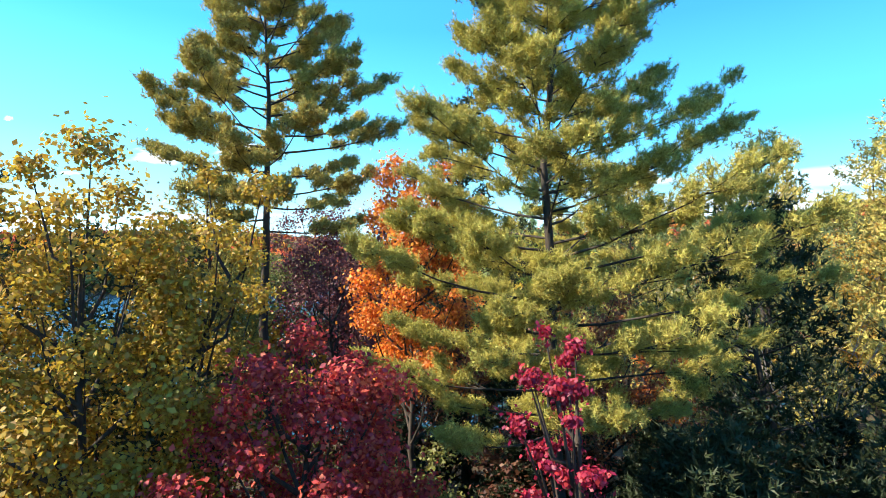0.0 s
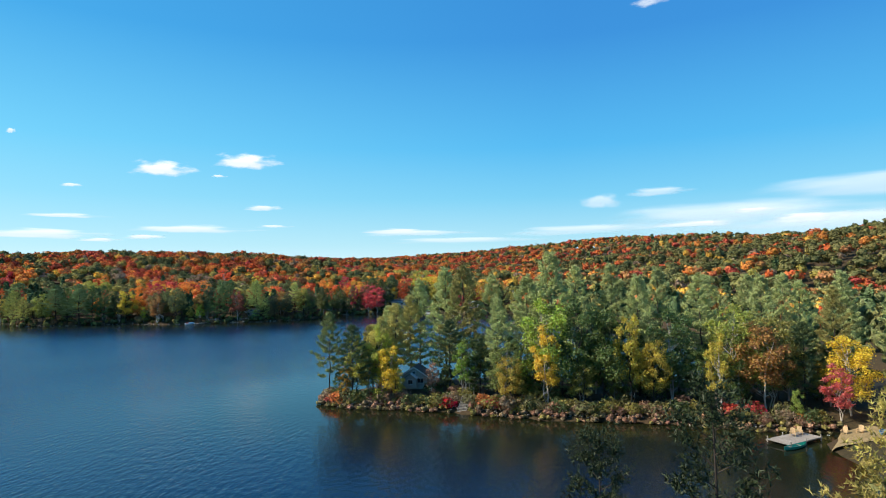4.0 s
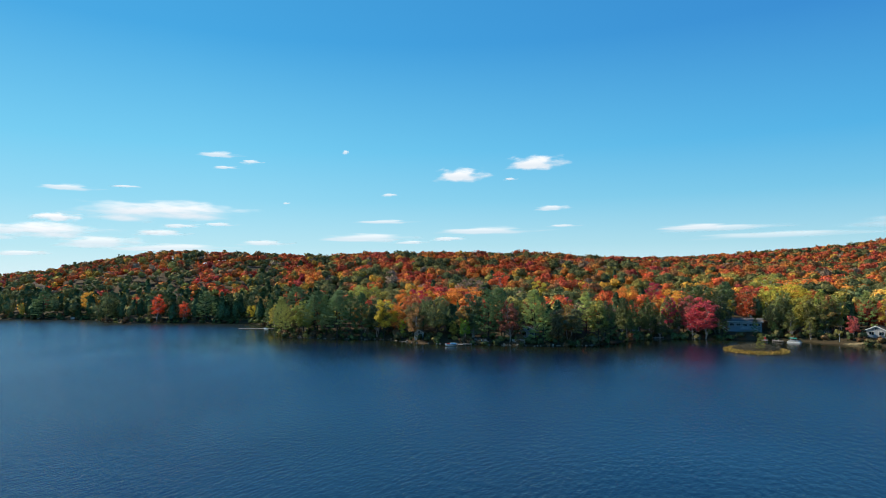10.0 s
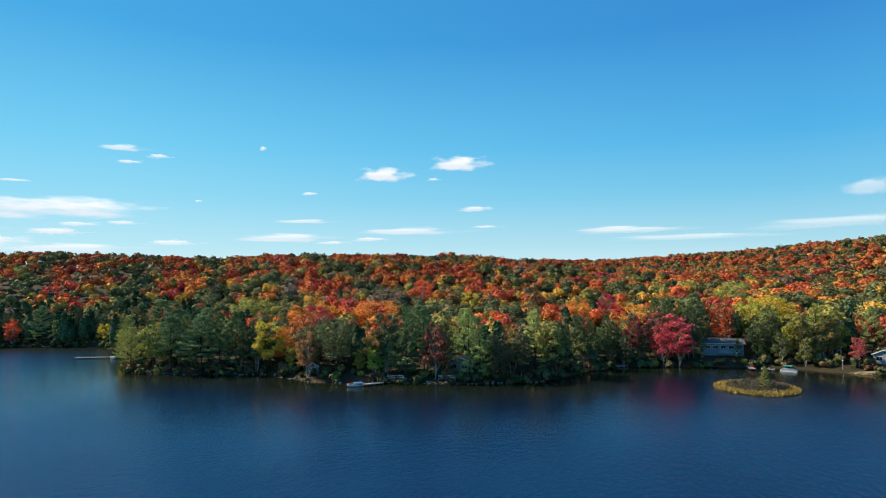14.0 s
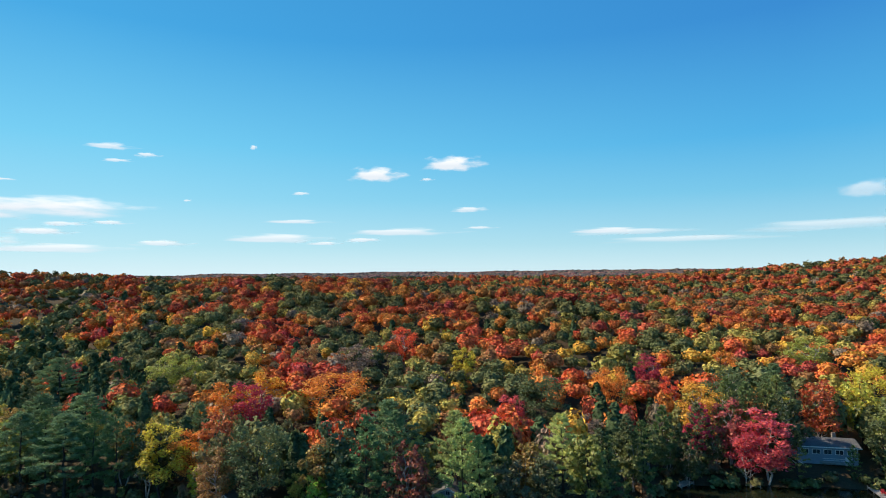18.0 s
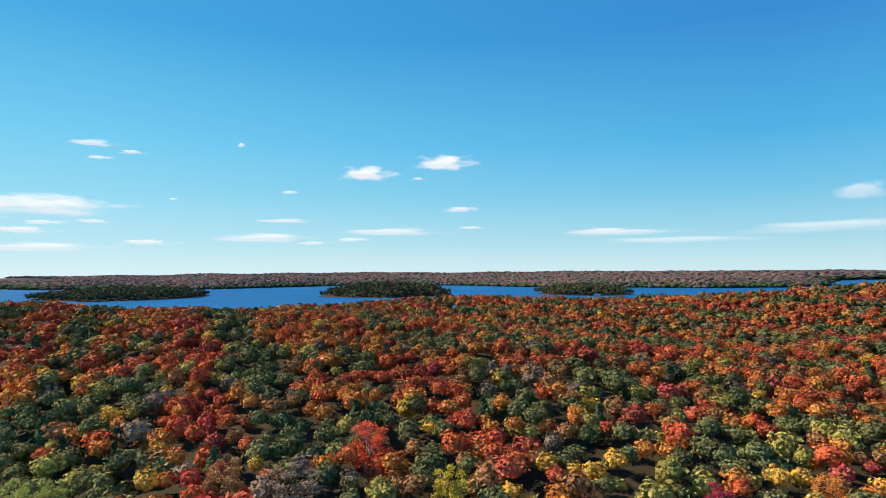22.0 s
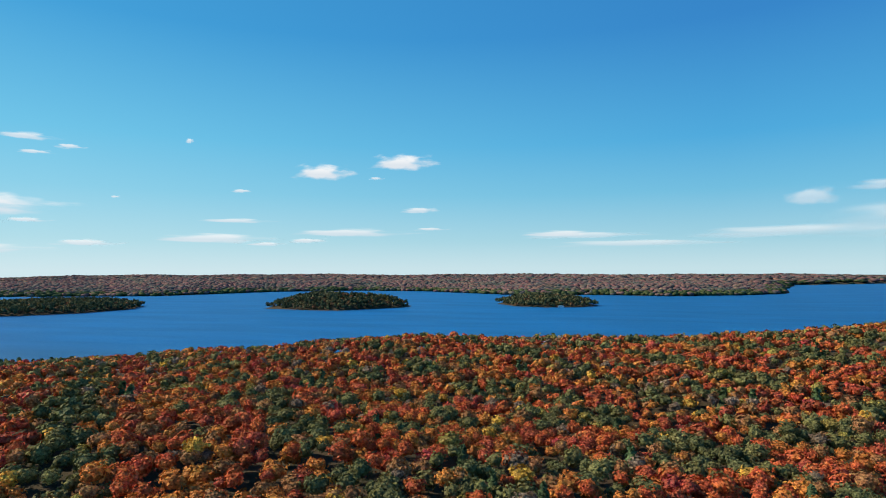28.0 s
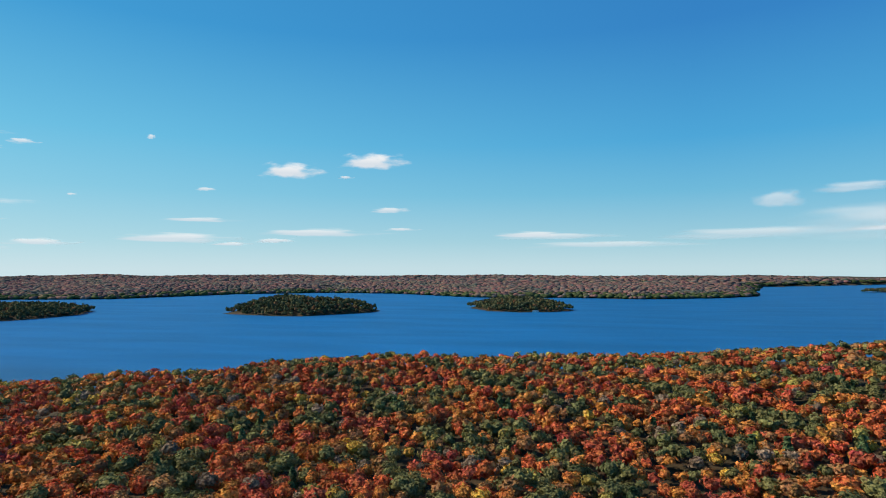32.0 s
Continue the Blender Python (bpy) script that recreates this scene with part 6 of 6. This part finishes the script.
def scatter(x0, x1, y0, y1, step, jit=0.42):
    ax, ay = np.meshgrid(np.arange(x0, x1, step), np.arange(y0, y1, step * 0.9))
    ax = ax + (np.arange(len(ax)) % 2)[:, None] * step * 0.5
    return np.stack([(ax + rng.uniform(-jit, jit, ax.shape) * step).ravel(), (ay + rng.uniform(-jit, jit, ay.shape) * step).ravel()], 1)


PALETTE = np.array([(0.46, 0.1, 0.034), (0.48, 0.175, 0.038), (0.38, 0.075, 0.038), (0.27, 0.125, 0.048), (0.135, 0.135, 0.048), (0.088, 0.104, 0.041), (0.28, 0.23, 0.055), (0.5, 0.29, 0.045), (0.38, 0.065, 0.05), (0.2, 0.145, 0.1)])
HILLTOP = np.array([0.22, 0.175, 0.11, 0.115, 0.18, 0.11, 0.025, 0.015, 0.02, 0.03])
LOWER = np.array([0.11, 0.14, 0.05, 0.1, 0.22, 0.12, 0.13, 0.06, 0.04, 0.03])
ORDER = np.array([8, 2, 0, 1, 3, 7, 9, 6, 4, 5])
WOODS_T = {"near": [crown_template(np.random.default_rng(100 + k), 210, 0.095, 10 + k % 5, BALL) for k in range(12)],
           "mid": [crown_template(np.random.default_rng(130 + k), 70, 0.16, 9 + k % 4, BALL) for k in range(9)],
           "far": [crown_template(np.random.default_rng(140 + k), 30, 0.21, 8, BALL) for k in range(8)]}
WOODS_P = {"near": [pine_template(np.random.default_rng(150 + k), 340, 0.09) for k in range(5)],
           "mid": [pine_template(np.random.default_rng(170 + k), 70, 0.18) for k in range(4)],
           "far": [pine_template(np.random.default_rng(180 + k), 26, 0.24) for k in range(4)]}


def hill_woods(name, label, pts, near):
    d = shore_distance(pts[:, 0], pts[:, 1], BANK)
    pts, d = pts[d > 0.8], d[d > 0.8]
    gz = height(pts[:, 0], pts[:, 1])
    patch = wobble(pts[:, 0], pts[:, 1], 22)
    clump = wobble(pts[:, 0] + 90, pts[:, 1] - 40, 17)
    n = len(pts)
    u = np.clip((d - 50) / 90, 0, 1)
    field = wobble(pts[:, 0] * 1.1 + 30, pts[:, 1] - 70, 15) + rng.normal(0, 0.3, n)
    rank = np.argsort(np.argsort(field)) / n
    east = np.clip((pts[:, 0] - 0) / 130, 0, 1) * np.clip((640 - pts[:, 1]) / 100, 0.3, 1)
    west = np.clip((-170 - pts[:, 0]) / 70, 0, 1) * np.clip((75 - d) / 40, 0, 1)
    needle_share = np.where(d < 14, 0.5, np.where(d < 45, 0.1, 0.01 + 0.22 * (clump > 0.85))) + 0.25 * west
    is_pine = rng.uniform(0, 1, n) < needle_share
    tn, kinds, w, h = np.zeros((n, 3)), np.zeros(n, int), np.zeros(n), np.zeros((n, 2))
    for i in range(n):
        if is_pine[i]:
            tn[i] = np.array((0.07, 0.105, 0.043)) * rng.uniform(0.75, 1.35)
            kinds[i] = 20 + rng.integers(len(WOODS_P[near]))
            hh = rng.uniform(11, 15)
            w[i], h[i] = hh * rng.uniform(0.8, 1.05), (gz[i] - 0.3, hh)
        else:
            p = HILLTOP * u[i] + LOWER * (1 - u[i])
            p = p * (1 + 0.9 * np.sign(patch[i]) * np.array([1, 1, 0.6, 0.2, -0.8, -0.8, -0.4, 0, 0.5, 0]) * min(1, abs(patch[i])))
            p = p * (1 + east[i] * np.array([-0.72, -0.5, -0.6, 0.4, 3.0, 3.2, 0.4, 0.2, -0.6, 0.6]))
            p = p * (1 + west[i] * np.array([-0.5, -0.5, -0.3, 0.2, 1.6, 2.6, 0.0, -0.4, 0.6, 0.2]))
            p = np.clip(p, 0.005, None)
            p = np.cumsum(p[ORDER])
            tn[i] = PALETTE[ORDER[min(9, int(np.searchsorted(p / p[-1], rank[i])))]] * rng.uniform(0.82, 1.25) * (1.5 - 0.45 * u[i])
            kinds[i] = rng.integers(len(WOODS_T[near]))
            cw = rng.uniform(5.6, 8.6) if rng.uniform() < 0.7 else rng.uniform(8.6, 11.8)
            ch = cw * rng.uniform(0.75, 1.0)
            top = gz[i] + rng.uniform(7.6, 11.6) + 0.35 * cw
            ch = top - gz[i] + 0.5 if d[i] < 26 else ch
            w[i], h[i] = cw, (top - ch, ch)
    tn = np.where(is_pine[:, None], tn, tn * 0.88 + np.array([[0.2, 0.11, 0.045]]) * 0.12)
    templates = dict(enumerate(WOODS_T[near]))
    templates.update({20 + k: t for k, t in enumerate(WOODS_P[near])})
    return plant(name, label, pts, w, h, tn, templates, kinds)


inner = scatter(-330, 110, 312, 790, 6.2)
front = (shore_distance(inner[:, 0], inner[:, 1], BANK) < 11) & (inner[:, 0] > -236) & (inner[:, 0] < 40) & (inner[:, 1] < 420)
open_ground = ((np.abs(inner[:, 0] + 25.5) < 9) & (np.abs(inner[:, 1] - 386) < 8)) | ((np.abs(inner[:, 0] - 2) < 14) & (inner[:, 1] < 380))
inner = inner[~front & ~open_ground & np.array([apart(x, y, 2.2) for x, y in inner])]
close = (inner[:, 0] > -265) & (inner[:, 0] < 45) & (inner[:, 1] < 640)
hill_woods("woods", "dense autumn maple and oak woods in red, orange and green", inner[close], "near")
hill_woods("woods", "autumn woods over the ridge in red, orange and green", inner[~close], "mid")
outer = np.concatenate([scatter(-640, -330, 325, 800, 8.2), scatter(110, 345, 160, 545, 7.2), scatter(345, 430, 160, 545, 9.6), scatter(110, 430, 545, 1130, 9.6), scatter(-330, 110, 790, 1080, 9.2), scatter(100, 300, 40, 160, 8.4), scatter(430, 700, 200, 800, 11.0), scatter(-900, -640, 320, 760, 11.0)])
behind = (outer[:, 0] > 95) & (outer[:, 0] < 340) & (outer[:, 1] < 540)
hill_woods("woods", "autumn woods on the hill behind the island", np.concatenate([outer[behind], scatter(52, 104, 165, 335, 7.5)]), "mid")
hill_woods("woods", "autumn woods over the further hills", outer[~behind], "far")
hill_woods("woods", "autumn woods along the near bank", np.concatenate([scatter(-330, -40, -60, 60, 9.0), scatter(46, 330, -60, 42, 9.0), scatter(-40, 46, -90, -12, 9.0)]), "far")

# undergrowth that hangs over the water along the far shore
ug = []
for (ax, ay), (bx, by) in zip(BANK[24:52], BANK[25:53]):
    for q in np.arange(0, 1, 1.0 / math.hypot(bx - ax, by - ay)):
        ug.append((ax + (bx - ax) * q + rng.normal(0, 0.5), ay + (by - ay) * q + rng.uniform(-2.2, 8.0)))
ug = np.array(ug)
gd = shore_distance(ug[:, 0], ug[:, 1], BANK)
keep = (gd > -1.6) & ~((ug[:, 0] > -13) & (ug[:, 0] < 12) & (ug[:, 1] < 378) & (gd < 2.2)) & ~((np.abs(ug[:, 0] + 27) < 8) & (gd > 3))
ug = ug[keep]
n = len(ug)
sz = rng.uniform(2.2, 5.0, n)
plant("undergrowth", "dark shrubs and young trees overhanging the far shore", ug, sz, np.stack([np.maximum(height(ug[:, 0], ug[:, 1]), 0.0) - 0.25 * sz, sz * rng.uniform(0.7, 1.15, n)], 1),
      np.array([(0.07, 0.09, 0.035), (0.12, 0.11, 0.045), (0.18, 0.1, 0.05), (0.1, 0.13, 0.045), (0.22, 0.2, 0.06)])[rng.integers(0, 5, n)], dict(enumerate(WOODS_T["far"])), rng.integers(0, 8, n))

edge = []
for (ax, ay), (bx, by) in zip(BANK[8:16], BANK[9:17]):
    for q in np.arange(0, 1, 0.28 / math.hypot(bx - ax, by - ay)):
        edge.append((ax + (bx - ax) * q + rng.normal(0, 0.4), ay + (by - ay) * q + rng.uniform(-1.3, 2.4)))
edge = np.array(edge)
gd = shore_distance(edge[:, 0], edge[:, 1], BANK)
edge = edge[(gd > -1.5) & ~((edge[:, 0] > 1.0) & (edge[:, 0] < 3.6))]
n = len(edge)
sz = rng.uniform(0.7, 1.7, n)
plant("undergrowth", "rusty and olive brush covering the island bank", edge, sz, np.stack([np.maximum(height(edge[:, 0], edge[:, 1]), 0.05) - 0.2 * sz, sz * rng.uniform(0.7, 1.1, n)], 1),
      np.array([(0.3, 0.17, 0.11), (0.24, 0.18, 0.11), (0.2, 0.17, 0.08), (0.36, 0.2, 0.13), (0.3, 0.25, 0.08)])[rng.integers(0, 5, n)], dict(enumerate(WOODS_T["mid"])), rng.integers(0, 9, n))

# far woods round the second lake
lo_v, lo_f = BALL[0] * 0.5 + [0, 0, 0.45], BALL[1]
lo_n = len(lo_v)


def far_woods(label, pts, zs, tn, w, h):
    n = len(pts)
    s = np.stack([w * rng.uniform(0.8, 1.2, n), w * rng.uniform(0.8, 1.2, n), h], 1)
    v = lo_v[None] * s[:, None] * rng.uniform(0.8, 1.2, (n, lo_n, 1)) + np.stack([pts[:, 0], pts[:, 1], zs], 1)[:, None]
    f = lo_f[None] + (np.arange(n) * lo_n)[:, None, None]
    tagged(new("woods", mesh_np("woods", v.reshape(-1, 3), [f.reshape(-1, 3)], [M_WOODS], tint=np.repeat(tn, lo_n, 0), smooth=True)), label, "woods", kind="stuff")


for key, (poly, top) in ISLES.items():
    xs, ys = [p[0] for p in poly], [p[1] for p in poly]
    pts = scatter(min(xs), max(xs), min(ys), max(ys), 9.0)
    pts = pts[shore_distance(pts[:, 0], pts[:, 1], poly) > -3]
    n = len(pts)
    tn = np.array([(0.055, 0.07, 0.035), (0.085, 0.09, 0.04), (0.17, 0.085, 0.04), (0.15, 0.125, 0.05)])[rng.choice(4, n, p=[0.5, 0.3, 0.1, 0.1])] * rng.uniform(0.8, 1.2, (n, 1))
    sz = rng.uniform(9, 14, n)
    plant("woods", "wooded island of dark green trees in the lake", pts, sz, np.stack([np.maximum(height(pts[:, 0], pts[:, 1]), 0) + rng.uniform(-1, 2.5, n), sz * rng.uniform(0.95, 1.3, n)], 1), tn, dict(enumerate(WOODS_T["far"])), rng.integers(0, 8, n))
pts = np.concatenate([scatter(-2900, 1300, 1950, 3300, 18), scatter(-4300, 2600, 3300, 4750, 36)])
e = shore_distance(pts[:, 0], pts[:, 1], FAR_SHORE)
pts, e = pts[e > -4], e[e > -4]
n = len(pts)
# palette muted and greyed: the haze of distance is put into the tint
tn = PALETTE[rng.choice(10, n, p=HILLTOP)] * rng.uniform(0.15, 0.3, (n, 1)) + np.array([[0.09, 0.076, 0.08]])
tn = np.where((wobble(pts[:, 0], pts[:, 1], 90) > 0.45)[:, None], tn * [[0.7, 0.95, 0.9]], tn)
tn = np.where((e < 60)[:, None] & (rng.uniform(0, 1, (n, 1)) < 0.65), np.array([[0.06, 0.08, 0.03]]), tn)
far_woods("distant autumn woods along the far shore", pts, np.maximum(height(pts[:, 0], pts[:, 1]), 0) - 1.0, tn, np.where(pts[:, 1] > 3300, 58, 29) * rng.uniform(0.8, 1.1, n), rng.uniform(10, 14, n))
